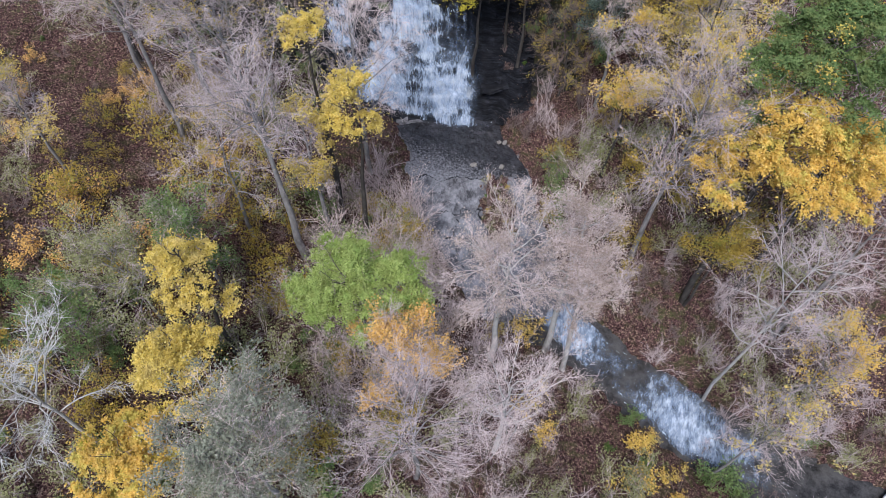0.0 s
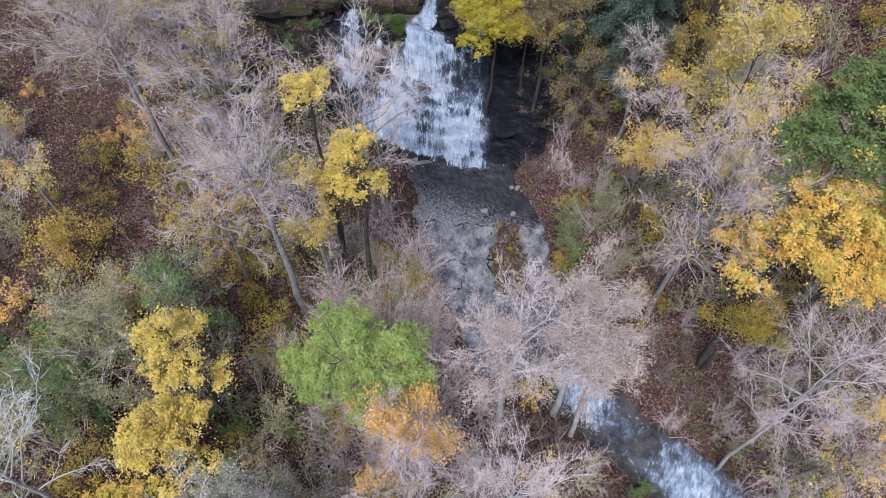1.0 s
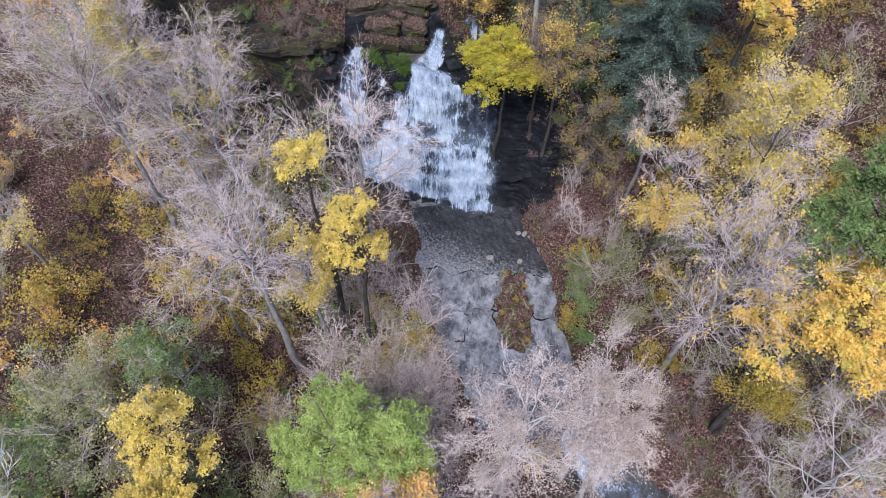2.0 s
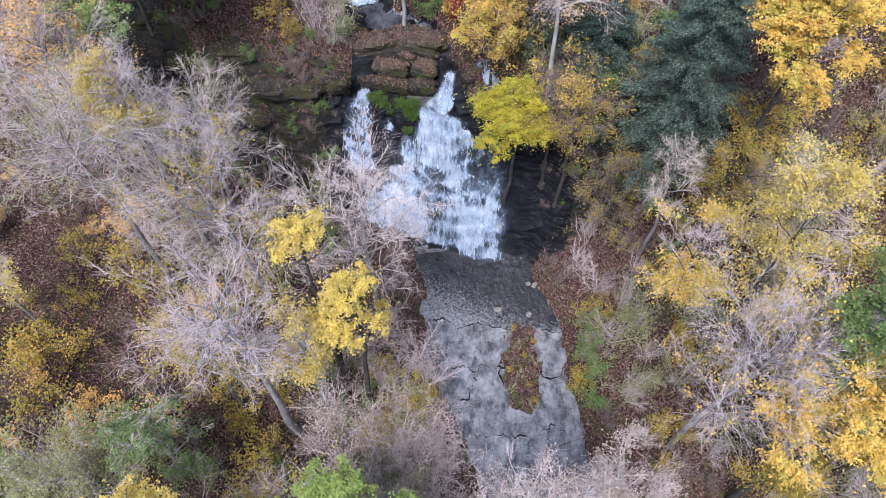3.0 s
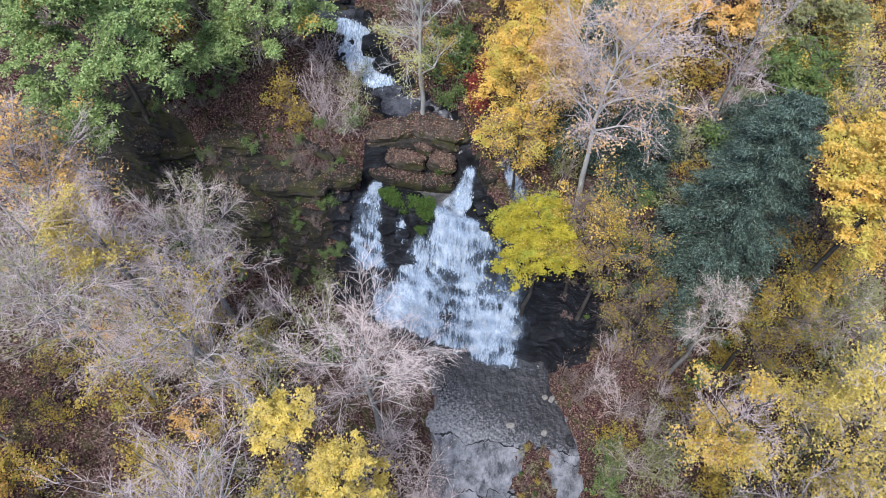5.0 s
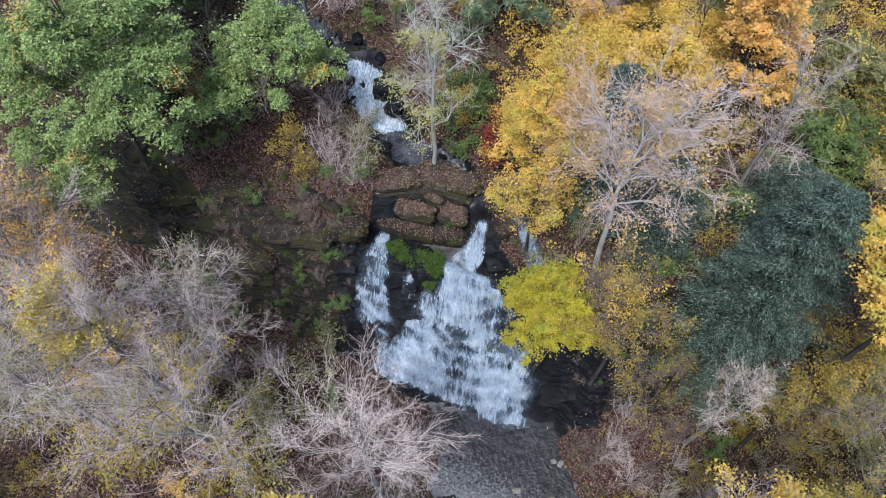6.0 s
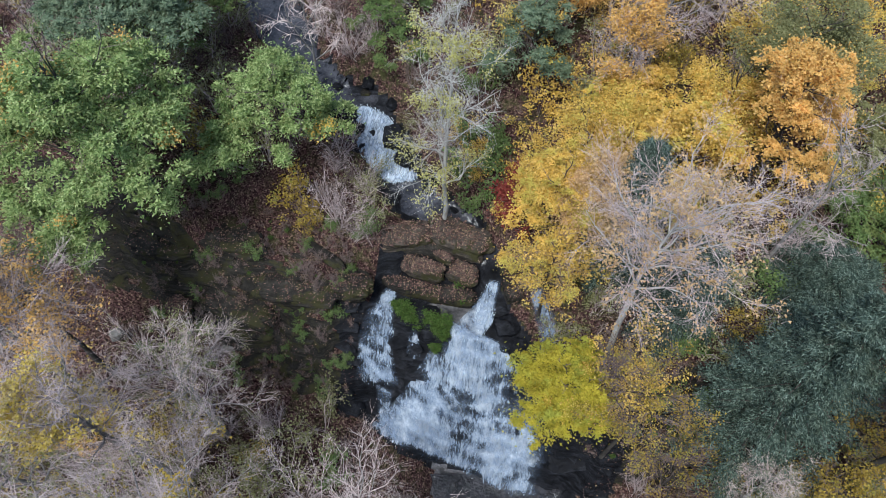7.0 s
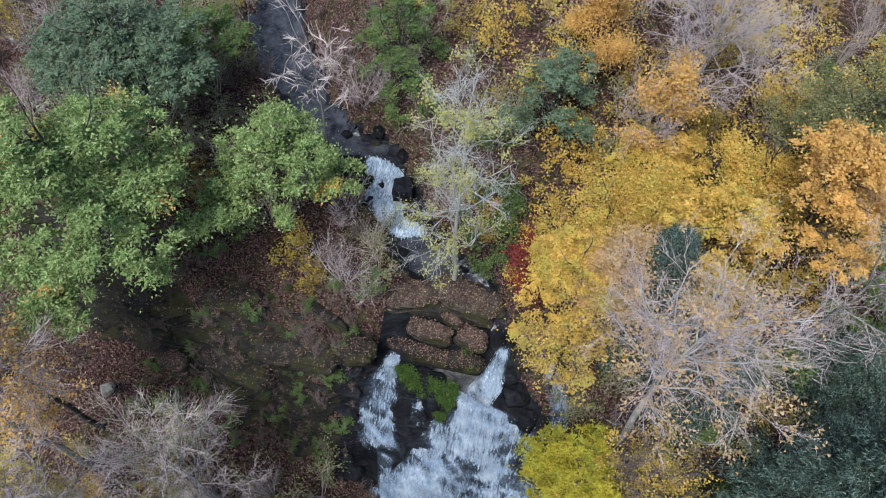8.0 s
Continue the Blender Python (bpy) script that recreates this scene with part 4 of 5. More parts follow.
def brook():
    """Shallow water over flat shale ledges, each with a ragged dark edge where it drops to the next."""
    pts = np.array(BROOK_LINE)
    s = np.concatenate([[0], np.cumsum(np.hypot(*np.diff(pts[:, :2], axis=0).T))])
    q = np.concatenate([np.arange(0, 13, 0.09), np.arange(13, s[-1], 0.35)])
    P = np.column_stack([np.interp(q, s, pts[:, i]) for i in range(4)])
    T = unit(np.gradient(P[:, :2], axis=0))
    N = np.column_stack([-T[:, 1], T[:, 0]])
    w = np.linspace(-1, 1, 64)
    V = P[:, None, :2] + N[:, None] * (w[None, :, None] * (P[:, None, 3:4] + 0.35))
    x, y = V[..., 0], V[..., 1]
    z = P[:, None, 2] + 0.09 + 0 * x
    z = z + 0.012 * vnoise(x * 1.7, y * 1.7, 46)
    ii = np.arange(x.size).reshape(x.shape)
    f = np.stack([ii[:-1, :-1], ii[:-1, 1:], ii[1:, 1:], ii[1:, :-1]], -1).reshape(-1, 4)
    yy = y.ravel()[f].mean(1)
    slot = (yy < 19.6 + 0.5 * vnoise(x.ravel()[f].mean(1), yy, 48)).astype(int)
    ob = new("water_brook", mesh_from("water_brook", np.stack([x, y, z], -1), f, [BROOK, LOW_WATER], True, index=slot))
    tagged(ob, "shallow grey brook gliding over flat shale ledges", "water", kind="structure")
    # the lips of the ledges: ragged dark strips with a little broken white water under them
    rng = np.random.default_rng(61)
    lips = (None, ((-1.2, 26.9), (0.2, 27.1), (0.9, 26.7), (1.7, 27.2), (3.0, 27.3)),
            ((0.0, 25.0), (0.6, 25.3), (1.2, 25.9), (1.3, 26.8)), ((0.5, 23.2), (1.3, 22.9), (2.6, 23.1), (3.6, 22.8), (4.4, 23.1)), ((5.0, 23.6), (5.8, 23.9), (6.6, 23.8)),
            ((4.9, 27.3), (5.6, 27.0), (6.5, 27.2)), ((2.6, 27.4), (2.75, 26.6), (2.95, 26.0), (3.3, 25.0)), ((-0.8, 28.4), (-0.3, 28.6), (0.1, 28.5)), ((4.9, 29.6), (5.5, 29.3), (6.3, 29.5)),
            ((0.6, 31.0), (1.0, 30.8), (1.5, 30.9)), ((-0.2, 24.4), (0.3, 24.2), (0.8, 24.3)))
    for lip in lips:
        if lip is None:
            q1 = np.arange(-2.7, 6.3, 0.03)
            lip = np.column_stack([q1, outlet_y(q1) - 0.02])
        line = np.array(lip, float)
        s1 = np.concatenate([[0], np.cumsum(np.hypot(*np.diff(line, axis=0).T))])
        q1 = np.arange(0, s1[-1], 0.03)
        cx1, cy1 = np.interp(q1, s1, line[:, 0]), np.interp(q1, s1, line[:, 1])
        t1 = unit(np.column_stack([np.gradient(cx1), np.gradient(cy1)]))
        o = rng.uniform(0, 90)
        jag = 0.30 * vnoise(q1 * 0.9 + o, 0 * q1, 41) + 0.16 * vnoise(q1 * 2.9 + o, 0 * q1, 42) + 0.10 * vnoise(q1 * 9 + o, 0 * q1, 43)
        if len(lip) > 50:
            jag = jag * 0
        cx1, cy1 = cx1 - t1[:, 1] * jag, cy1 + t1[:, 0] * jag
        wd = 0.055 * np.clip(0.7 + 0.9 * vnoise(q1 * 1.1 + o, 0 * q1, 44) + 0.8 * vnoise(q1 * 5 + o, 0 * q1, 45), 0.15, 2.2) * np.clip(np.minimum(q1, s1[-1] - q1) / 0.3, 0.1, 1)
        zc = np.interp(-cy1, -pts[:, 1], pts[:, 2]) + 0.128
        for kind, up, dn, mat, lift in (("ledge_lip", wd, wd * 0.7, SHALE, 0.0), ("ledge_foam", -wd * 0.7, wd * 1.1, FOAM_LIP, -0.004)):
            v = np.stack([np.column_stack([cx1 - t1[:, 1] * up, cy1 + t1[:, 0] * up, zc + lift]), np.column_stack([cx1 + t1[:, 1] * dn, cy1 - t1[:, 0] * dn, zc + lift - 0.006])], 1).reshape(-1, 3)
            k = np.arange(len(q1) - 1) * 2
            part(kind, mesh_from(kind, v, np.stack([k, k + 1, k + 3, k + 2], 1), [mat], True), ob)


brook()
ribbon("water_upstream", [(-2.2, 44.4, 8.45, 0.7), (-3.6, 45.6, 8.7, 0.9), (-6.6, 47.0, 8.9, 1.0), (-7.9, 48.3, 9.0, 1.1)], 0.06, [DARK_WATER], "thin dark run of brook water above the falls")
ribbon("water_upstream", [(-9.9, 50.9, 11.2, 1.0), (-12.4, 51.4, 11.3, 1.1), (-15.0, 54.0, 11.4, 1.2), (-18.0, 58.5, 11.6, 1.4), (-19.5, 63.0, 11.9, 1.4), (-26.0, 85.0, 14.0, 1.5)], 0.06, [DARK_WATER], "thin dark run of brook water above the falls")
rap = thing("rapids", 0, 0, 0, "white foaming rapids in the brook below the falls", "rapids", kind="structure")


def rapid_cover(w, v):
    """White at the first drop and in the wide chute, glassy between them and at the end."""
    return 0.38 * np.exp(-((v - 0.12) / 0.09) ** 2) - 0.28 * np.exp(-((v - 0.32) / 0.1) ** 2) + 0.50 * np.exp(-((v - 0.58) / 0.10) ** 2) * (0.4 + 0.6 * np.exp(-((w - 0.5) / 0.3) ** 2)) - 0.35 * np.clip((v - 0.74) / 0.2, 0, 1)


for sheet, lift, seed in (("water_sheet", 0.44, 21), ("mist_sheet", 0.56, 22)):
    fall_sheet(sheet, [(6.0, 19.4, 7.6, 20.9), (7.4, 17.8, 8.9, 19.4), (9.9, 15.6, 11.7, 17.4), (12.4, 13.6, 15.0, 16.0), (15.2, 11.4, 17.4, 14.0), (18.5, 10.0, 20.2, 12.2), (22.0, 8.6, 22.8, 10.6)], FOAM_RAPID, rap, lift, 0.2, seed=seed, cover=rapid_cover, base=0.14, drops=500)

# ---- rocks ----
def rock(x, y, z, sx, sy, sz, turn, seed, mat, label, tilt=0.0, name="boulder", cover=0):
    """A weathered slab or boulder: a faceted, layered lump."""
    bm = bmesh.new()
    bmesh.ops.create_icosphere(bm, subdivisions=4 if sx > 0.7 else 3, radius=1.0)
    o = Vector((seed * 3.7, seed * 1.3, seed * 2.1))
    for v in bm.verts:
        c = v.co.copy()
        k = max(abs(c.x), abs(c.y), abs(c.z))
        c = c.lerp(c / k, 0.42)
        c *= 1 + 0.24 * noise.noise(c * 1.3 + o) + 0.11 * noise.noise(c * 3.7 + o) + 0.05 * noise.noise(c * 9 + o)
        layer = math.floor(c.z * 3 + noise.noise(o))
        c.x += 0.10 * noise.noise(Vector((layer * 1.7, seed, 0)))
        c.y += 0.10 * noise.noise(Vector((layer * 2.3, seed, 5)))
        v.co = Vector((c.x * sx, c.y * sy, c.z * sz))
    me = bpy.data.meshes.new(name)
    bm.to_mesh(me)
    bm.free()
    me.materials.append(mat)
    ob = new(name, me)
    ob.matrix_basis = pose(x, y, z, tilt, 0, turn)
    if cover:
        rng, cover = np.random.default_rng(seed), int(cover * 1.7)
        tops = [v.co for v in me.vertices if v.normal.z > 0.6]
        c = np.array([tops[i] for i in rng.integers(0, len(tops), cover)]) + rng.normal(scale=0.06, size=(cover, 3)) * [1, 1, 0.2] + [0, 0, 0.02]
        v, f = leaves(rng, c, 0.075, 2.5)
        part("leaf_cover", mesh_from("leaf_cover", v, f, [LEAF["litter"]]), ob, "brown fallen leaves", "stuff")
    return tagged(ob, label, "rock")


rock(-5.4, 43.35, 8.42, 1.12, 0.5, 0.55, -4, 1, BOULDER, "flat boulder covered in brown fallen leaves", cover=620)
rock(-3.4, 43.45, 8.36, 0.82, 0.52, 0.52, -14, 2, BOULDER, "flat boulder covered in brown fallen leaves", cover=520)
rock(-3.9, 45.2, 8.95, 1.75, 0.85, 0.75, -14, 3, BOULDER, "broad ledge of rock carpeted with leaves", name="rock_ledge", cover=1100)
rock(-6.6, 44.75, 8.95, 1.5, 0.75, 0.7, 18, 4, BOULDER, "broad ledge of rock carpeted with leaves", name="rock_ledge", cover=900)
rock(-4.6, 44.2, 8.55, 0.6, 0.3, 0.4, -20, 35, BOULDER, "small leaf-covered rock wedged between boulders", cover=200)
rock(-5.7, 42.35, 8.0, 1.6, 0.45, 0.5, -6, 5, MOSSY, "mossy ledge of dark rock above the falls", name="rock_ledge", cover=420)
rock(-3.5, 42.35, 7.9, 1.0, 0.5, 0.5, 6, 6, MOSSY, "mossy ledge of dark rock above the falls", name="rock_ledge", cover=200)
rock(-5.4, 41.0, ground_z(-5.4, 41.0), 1.2, 0.7, 0.35, 0, 7, SHALE, "dark wet rock between the two falls")
rock(-4.2, 40.6, ground_z(-4.2, 40.6), 0.9, 0.7, 0.4, 10, 8, SHALE, "dark wet rock between the two falls")
rock(-0.7, 41.6, 7.1, 0.7, 0.6, 0.5, 30, 9, SHALE, "dark wet rock beside the chute")
rock(0.1, 40.6, 6.8, 0.6, 0.5, 0.4, 70, 10, SHALE, "dark wet rock beside the chute")
rock(-0.4, 43.2, 8.2, 0.8, 0.7, 0.6, 20, 11, MOSSY, "mossy rock beside the chute", cover=260)
rock(-3.7, 41.5, ground_z(-3.7, 41.5) + 0.12, 1.25, 0.5, 0.2, 3, 33, SLAB, "flat wet slab of pale grey rock", name="rock_slab")
rock(-4.6, 41.65, ground_z(-4.6, 41.65) + 0.05, 0.9, 0.3, 0.16, 6, 34, SLAB, "flat wet slab of pale grey rock", name="rock_slab")
def stream_stones():
    """Wet stones along the edges of the upper brook and its cascade."""
    rng = np.random.default_rng(83)
    pts = np.array([(-4.2, 46.0), (-6.6, 47.0), (-7.9, 48.3), (-9.9, 50.9), (-12.4, 51.4), (-15.0, 54.0)])
    for i in range(30):
        f = rng.uniform(0, len(pts) - 1.01)
        p = pts[int(f)] + (pts[int(f) + 1] - pts[int(f)]) * (f - int(f))
        d = pts[int(f) + 1] - pts[int(f)]
        p = p + np.array([-d[1], d[0]]) / np.hypot(*d) * rng.choice([-1, 1]) * rng.uniform(0.8, 1.6)
        k = rng.uniform(0.2, 0.5)
        rock(p[0], p[1], ground_z(p[0], p[1]) + 0.05, k, k * 0.8, k * 0.55, rng.uniform(0, 180), 200 + i, SHALE if i % 3 else MOSSY, "dark wet stone at the edge of the upper brook", name="stone")


stream_stones()


def rock_face():
    """Loose and layered slabs that break the wet face beside the falls and the mossy slope left of it."""
    rng = np.random.default_rng(77)
    shapes = {}
    for mat, key in ((SHALE, "wet"), (MOSSY, "mossy")):
        shapes[key] = []
        for i in range(5):
            ob = rock(0, 0, 0, rng.uniform(0.4, 0.9), rng.uniform(0.2, 0.4), rng.uniform(0.10, 0.2), 0, 90 + i, mat, "", name="ledge_stone")
            shapes[key].append(ob.data)
            bpy.data.objects.remove(ob)
    for i in range(110):
        wet = i < 80
        if wet:
            x, y = ((rng.uniform(-9.4, -8.3), rng.uniform(37, 41.2)), (rng.uniform(-6.2, -4.9), rng.uniform(38.4, 40.6)), (rng.uniform(3.2, 7.0), rng.uniform(35.2, 39.5)))[i % 3]
        else:
            x, y = rng.uniform(-19.5, -8.8), rng.uniform(37.0, 42.6)
        ob = part("ledge_stone", shapes["wet" if wet else "mossy"][i % 5], ground)
        k = rng.gamma(3.0, 0.15 if wet else 0.25) + 0.25
        ob.matrix_basis = pose(x, y, ground_z(x, y) - 0.04, rng.uniform(-14, 14), rng.uniform(-12, 12), rng.uniform(-45, 45)) @ Matrix.Diagonal((k, k * 1.1, k * 0.9, 1))


rock_face()
rock(-17.9, 39.4, 6.9, 0.75, 0.55, 0.45, -15, 12, BOULDER, "loose boulder on the slope with leaves on top", cover=420)
rock(-18.3, 41.1, ground_z(-18.3, 41.1) + 0.12, 1.7, 0.8, 0.5, 8, 13, MOSSY, "dark overhanging rock shelf in the slope", name="rock_ledge", cover=260)
rock(-15.2, 42.0, ground_z(-15.2, 42.0) + 0.12, 2.0, 0.8, 0.45, -6, 14, MOSSY, "dark overhanging rock shelf in the slope", name="rock_ledge", cover=260)
rock(-14.6, 39.8, ground_z(-14.6, 39.8) + 0.12, 2.1, 0.8, 0.5, -14, 15, MOSSY, "dark overhanging rock shelf in the slope", name="rock_ledge", cover=260)
rock(-11.4, 40.5, ground_z(-11.4, 40.5) + 0.12, 2.1, 0.8, 0.55, 4, 16, MOSSY, "dark overhanging rock shelf in the slope", name="rock_ledge", cover=260)
rock(-9.0, 41.2, ground_z(-9.0, 41.2) + 0.12, 1.3, 0.7, 0.5, 6, 17, MOSSY, "dark overhanging rock shelf in the slope", name="rock_ledge", cover=260)
rock(-20.8, 37.4, 6.6, 0.35, 0.3, 0.25, 40, 18, STONE, "small pale stone on the slope", name="stone")
rock(-15.5, 38.5, 4.6, 0.35, 0.25, 0.25, 10, 19, STONE, "small pale stone on the slope", name="stone")
rock(-7.8, 37.0, 1.9, 1.2, 0.7, 0.3, -8, 20, SHALE, "pale worn slab at the foot of the small fall", name="rock_slab")
rock(-5.3, 35.7, 0.2, 0.9, 0.3, 0.25, -22, 21, SHALE, "dark slab in the pool")
rock(-11.3, 50.3, 11.2, 0.8, 0.6, 0.5, 20, 22, SHALE, "dark wet rock at the cascade")
rock(-10.6, 49.2, 10.2, 0.8, 0.6, 0.5, 50, 23, SHALE, "dark wet rock at the cascade")
rock(-8.5, 49.95, 10.5, 0.55, 0.6, 0.6, 10, 24, SHALE, "dark wet rock at the cascade")
rock(-7.75, 49.25, 9.9, 0.5, 0.45, 0.5, 80, 25, SHALE, "dark wet rock at the cascade")
rock(-8.3, 48.3, 9.1, 0.25, 0.18, 0.18, 80, 26, SHALE, "small dark stone in the foam")
rock(-9.7, 50.0, 10.6, 0.35, 0.3, 0.3, 80, 27, SHALE, "small dark stone in the foam")
rock(2.2, 31.2, 0.05, 0.24, 0.17, 0.13, 10, 28, STONE, "small white stone in the brook", name="stone")
rock(4.2, 31.0, 0.1, 0.2, 0.16, 0.12, 60, 29, STONE, "small pale stone by the brook", name="stone")
rock(4.5, 33.0, 0.35, 0.22, 0.15, 0.1, 60, 30, STONE, "small pale stone by the brook", name="stone")
rock(4.1, 33.1, 0.25, 0.16, 0.14, 0.1, 20, 31, STONE, "small pale stone by the brook", name="stone")
rock(3.95, 19.5, -0.3, 0.45, 0.5, 0.12, 20, 32, BED, "flat slate lying beside the brook", name="rock_slab")

# ---- trees ----
lobed_tree(-11.2, 14.9, 17.0, 1.5, "yellow", "slender tree with bright yellow autumn leaves", 5.5, 14, 0.5, 0.3, 50, 0.12)
lobed_tree(-12.0, 11.9, 13.6, 2.0, "yellow", "full tree of bright yellow leaves", 4.8, 18, 0.68, 0.3, 46, 0.12, drop=0.7)
lobed_tree(-4.1, 15.6, 13.8, 2.55, "lime", "broad ragged tree with lime green leaves", 4.0, 24, 0.8, 0.34, 70, 0.15, 0.5, stretch=(1.25, 0.85))
bare_tree(-2.3, 12.6, 13.4, 2.0, "thin tree keeping some orange leaves", leaf="orange", leaf_n=2600, part_leaf=0.45)
lobed_tree(-14.3, 8.0, 11.0, 2.1, "gold", "small tree with golden yellow leaves", 3.6, 15, 0.75, 0.3, 60, 0.13, 0.8, extra="yellowgreen")
bare_tree(-7.8, 6.9, 18.0, 2.5, "dense tree with dull grey-green leaves and silvery twigs", TWIG_PALE, BARK, base=0.5, dense=0.9, leaf="greyolive", leaf_n=6500, leaf_size=0.15)
bare_tree(-16.6, 9.4, 16.5, 3.2, "dead-looking bare tree with white branches", TWIG_WHITE, BARK_PALE, dense=0.3, limbs=14, thick=0.012)
bare_tree(-1.6, 8.3, 14.5, 3.3, "leafless tree with fine grey twigs", TWIG, dense=0.8)
bare_tree(2.7, 10.0, 14.5, 2.4, "leafless tree with pale pinkish twigs", TWIG_PALE, BARK_PALE, dense=0.8)
bare_tree(2.8, 15.9, 17.0, 3.1, "tree with pale buff twigs and withered leaves", TWIG_PALE, BARK_PALE, leaf="pinkbuff", leaf_n=2600, leaf_size=0.13, dense=0.9, rise=0.3, base=0.5, part_leaf=0.8)
bare_tree(6.4, 17.2, 16.6, 2.2, "tree with pale buff twigs and withered leaves", TWIG_PALE, BARK_PALE, leaf="pinkbuff", leaf_n=3500, leaf_size=0.13)
bare_tree(7.5, 15.8, 13.6, 1.7, "small tree with pale buff twigs", TWIG_PALE, BARK_PALE, leaf="pinkbuff", leaf_n=1500, leaf_size=0.13)
lobed_tree(18.6, 21.0, 17.2, 2.6, "gold", "maple with golden leaves", 5.0, 20, 0.8, 0.32, 56, 0.13, 0.8, extra="lime")
lobed_tree(15.6, 20.4, 18.6, 2.5, "gold", "maple with golden leaves", 6.0, 18, 0.8, 0.36, 56, 0.15, 0.7, extra="lime")
lobed_tree(17.5, 23.4, 21.5, 3.2, "green", "tall maple still green", 6.0, 18, 1.0, 0.4, 80, 0.17, 0.6, extra="gold")
leafy_tree(15.6, 20.2, 8.6, 2.1, "mustard", "low sparse tree with mustard yellow leaves", 2.5, 50, 70, 0.15)
bare_tree(16.9, 14.8, 15.5, 3.6, "leafless tree with long grey limbs", TWIG, BARK_PALE, dense=0.7, rise=0.35, trunk_r=0.13)
bare_tree(16.2, 10.1, 10.4, 2.2, "small bare tree over the brook with a few yellow leaves", TWIG, BARK, leaf="yellow", leaf_n=300, dense=0.7, trunk_r=0.1)
bare_tree(12.4, 22.9, 18.4, 3.8, "large leafless tree with a smooth grey trunk", TWIG, BARK, trunk_r=0.2, leaf="gold", leaf_n=700)
bare_tree(10.8, 28.8, 15.6, 1.9, "thin tree with tufts of golden leaves", TWIG, BARK_DARK, leaf="gold", leaf_n=2200, part_leaf=0.5, trunk_r=0.1)
lobed_tree(-4.8, 23.9, 17.4, 1.6, "yellow", "slender tree with yellow leaves in tufts", 5.5, 15, 0.42, 0.25, 42, 0.125)
bare_tree(-6.6, 22.9, 15.8, 1.5, "thin tree with a few yellow leaves", TWIG, leaf="yellow", leaf_n=1300, part_leaf=0.5)
lobed_tree(-6.4, 25.0, 19.8, 1.1, "yellow", "slender treetop with yellow leaves", 2.6, 7, 0.36, 0.24, 42, 0.125)
bare_tree(-8.3, 21.7, 19.5, 3.2, "leafless tree with a thick grey trunk", TWIG, BARK, base=0.68, trunk_r=0.26, dense=0.45)
bare_tree(-10.9, 29.3, 18.8, 3.4, "leafless tree with a haze of grey twigs", TWIG, dense=0.7, leaf="mustard", leaf_n=700)
bare_tree(-16.4, 28.6, 20.6, 3.6, "tall tree with grey twigs and thin olive leaves", TWIG, base=0.6, dense=0.75, leaf="olive", leaf_n=2600, leaf_size=0.12)
bare_tree(-14.4, 31.1, 21.4, 1.9, "tree with yellow leaves remaining at its top", TWIG, leaf="yellow", leaf_n=2200, part_leaf=0.35, base=0.6)
bare_tree(-11.6, 22.9, 14.6, 2.8, "tree with spreading grey limbs and few mustard leaves", TWIG, BARK, rise=0.3, dense=0.7, leaf="mustard", leaf_n=900)
bare_tree(-5.0, 29.5, 16.4, 3.3, "leafless tree with a fan of grey twigs beside the pool", TWIG_PALE, BARK, dense=1.0, base=0.4)
bare_tree(-15.4, 16.4, 13.0, 2.8, "broad tree with thin dull olive leaves", TWIG, BARK, base=0.35, dense=0.6, leaf="olive", leaf_n=3600, leaf_size=0.15)
bare_tree(-18.4, 14.6, 11.0, 2.2, "small tree with thin green leaves", TWIG_BROWN, BARK, base=0.3, dense=0.5, leaf="green", leaf_n=2400, leaf_size=0.16)
bare_tree(-12.4, 18.6, 14.0, 1.7, "small tree with thin dull green leaves", TWIG, BARK, base=0.4, dense=0.6, leaf="green", leaf_n=2600, leaf_size=0.15)
bare_tree(-19.5, 33.8, 20.2, 2.8, "thin tree with scattered orange leaves", TWIG, leaf="orange", leaf_n=1500, part_leaf=0.6)
bare_tree(13.7, 28.1, 21.0, 2.3, "tree with bright yellow leaves on thin limbs", TWIG, BARK_DARK, leaf="yellow", leaf_n=6000, leaf_size=0.15, part_leaf=0.8, trunk_r=0.13)
lobed_tree(2.1, 36.9, 14.4, 1.75, "yellowgreen", "small tree with yellow-green leaves hanging over the falls", 3.4, 17, 0.75, 0.28, 60, 0.12, 0.7, extra="gold")
bare_tree(5.2, 36.6, 14.6, 2.0, "thin tree with sparse mustard leaves", TWIG_BROWN, BARK_DARK, leaf="mustard", leaf_n=1500, leaf_size=0.13, base=0.6, dense=0.5)
bare_tree(4.4, 37.6, 14.4, 1.9, "thin tree with tufts of yellow leaves", TWIG_BROWN, BARK_DARK, leaf="gold", leaf_n=1700, leaf_size=0.14, base=0.5, part_leaf=0.6)
bare_tree(4.3, 39.8, 23.2, 3.1, "tall leafless tree with grey twigs and few peach leaves", TWIG, BARK_PALE, leaf="peach", leaf_n=1500, dense=0.8, base=0.55)
lobed_tree(0.6, 44.3, 18.8, 2.0, "gold", "tall tree with golden leaves at the brook", 6.5, 24, 0.7, 0.3, 48, 0.12, 0.8, drop=0.6)
leafy_tree(2.4, 44.4, 18.6, 1.9, "peach", "tree with faded golden leaves", 6.0, 90, 70, 0.15)
lobed_tree(5.2, 45.4, 21.2, 2.0, "gold", "tall tree with golden leaves", 5.5, 18, 0.75, 0.3, 50, 0.125, 0.8, drop=0.6)
lobed_tree(8.8, 47.3, 22.8, 2.3, "orange", "tall tree with orange leaves", 5.5, 22, 0.8, 0.3, 50, 0.125, 0.8, extra="gold", drop=0.6)
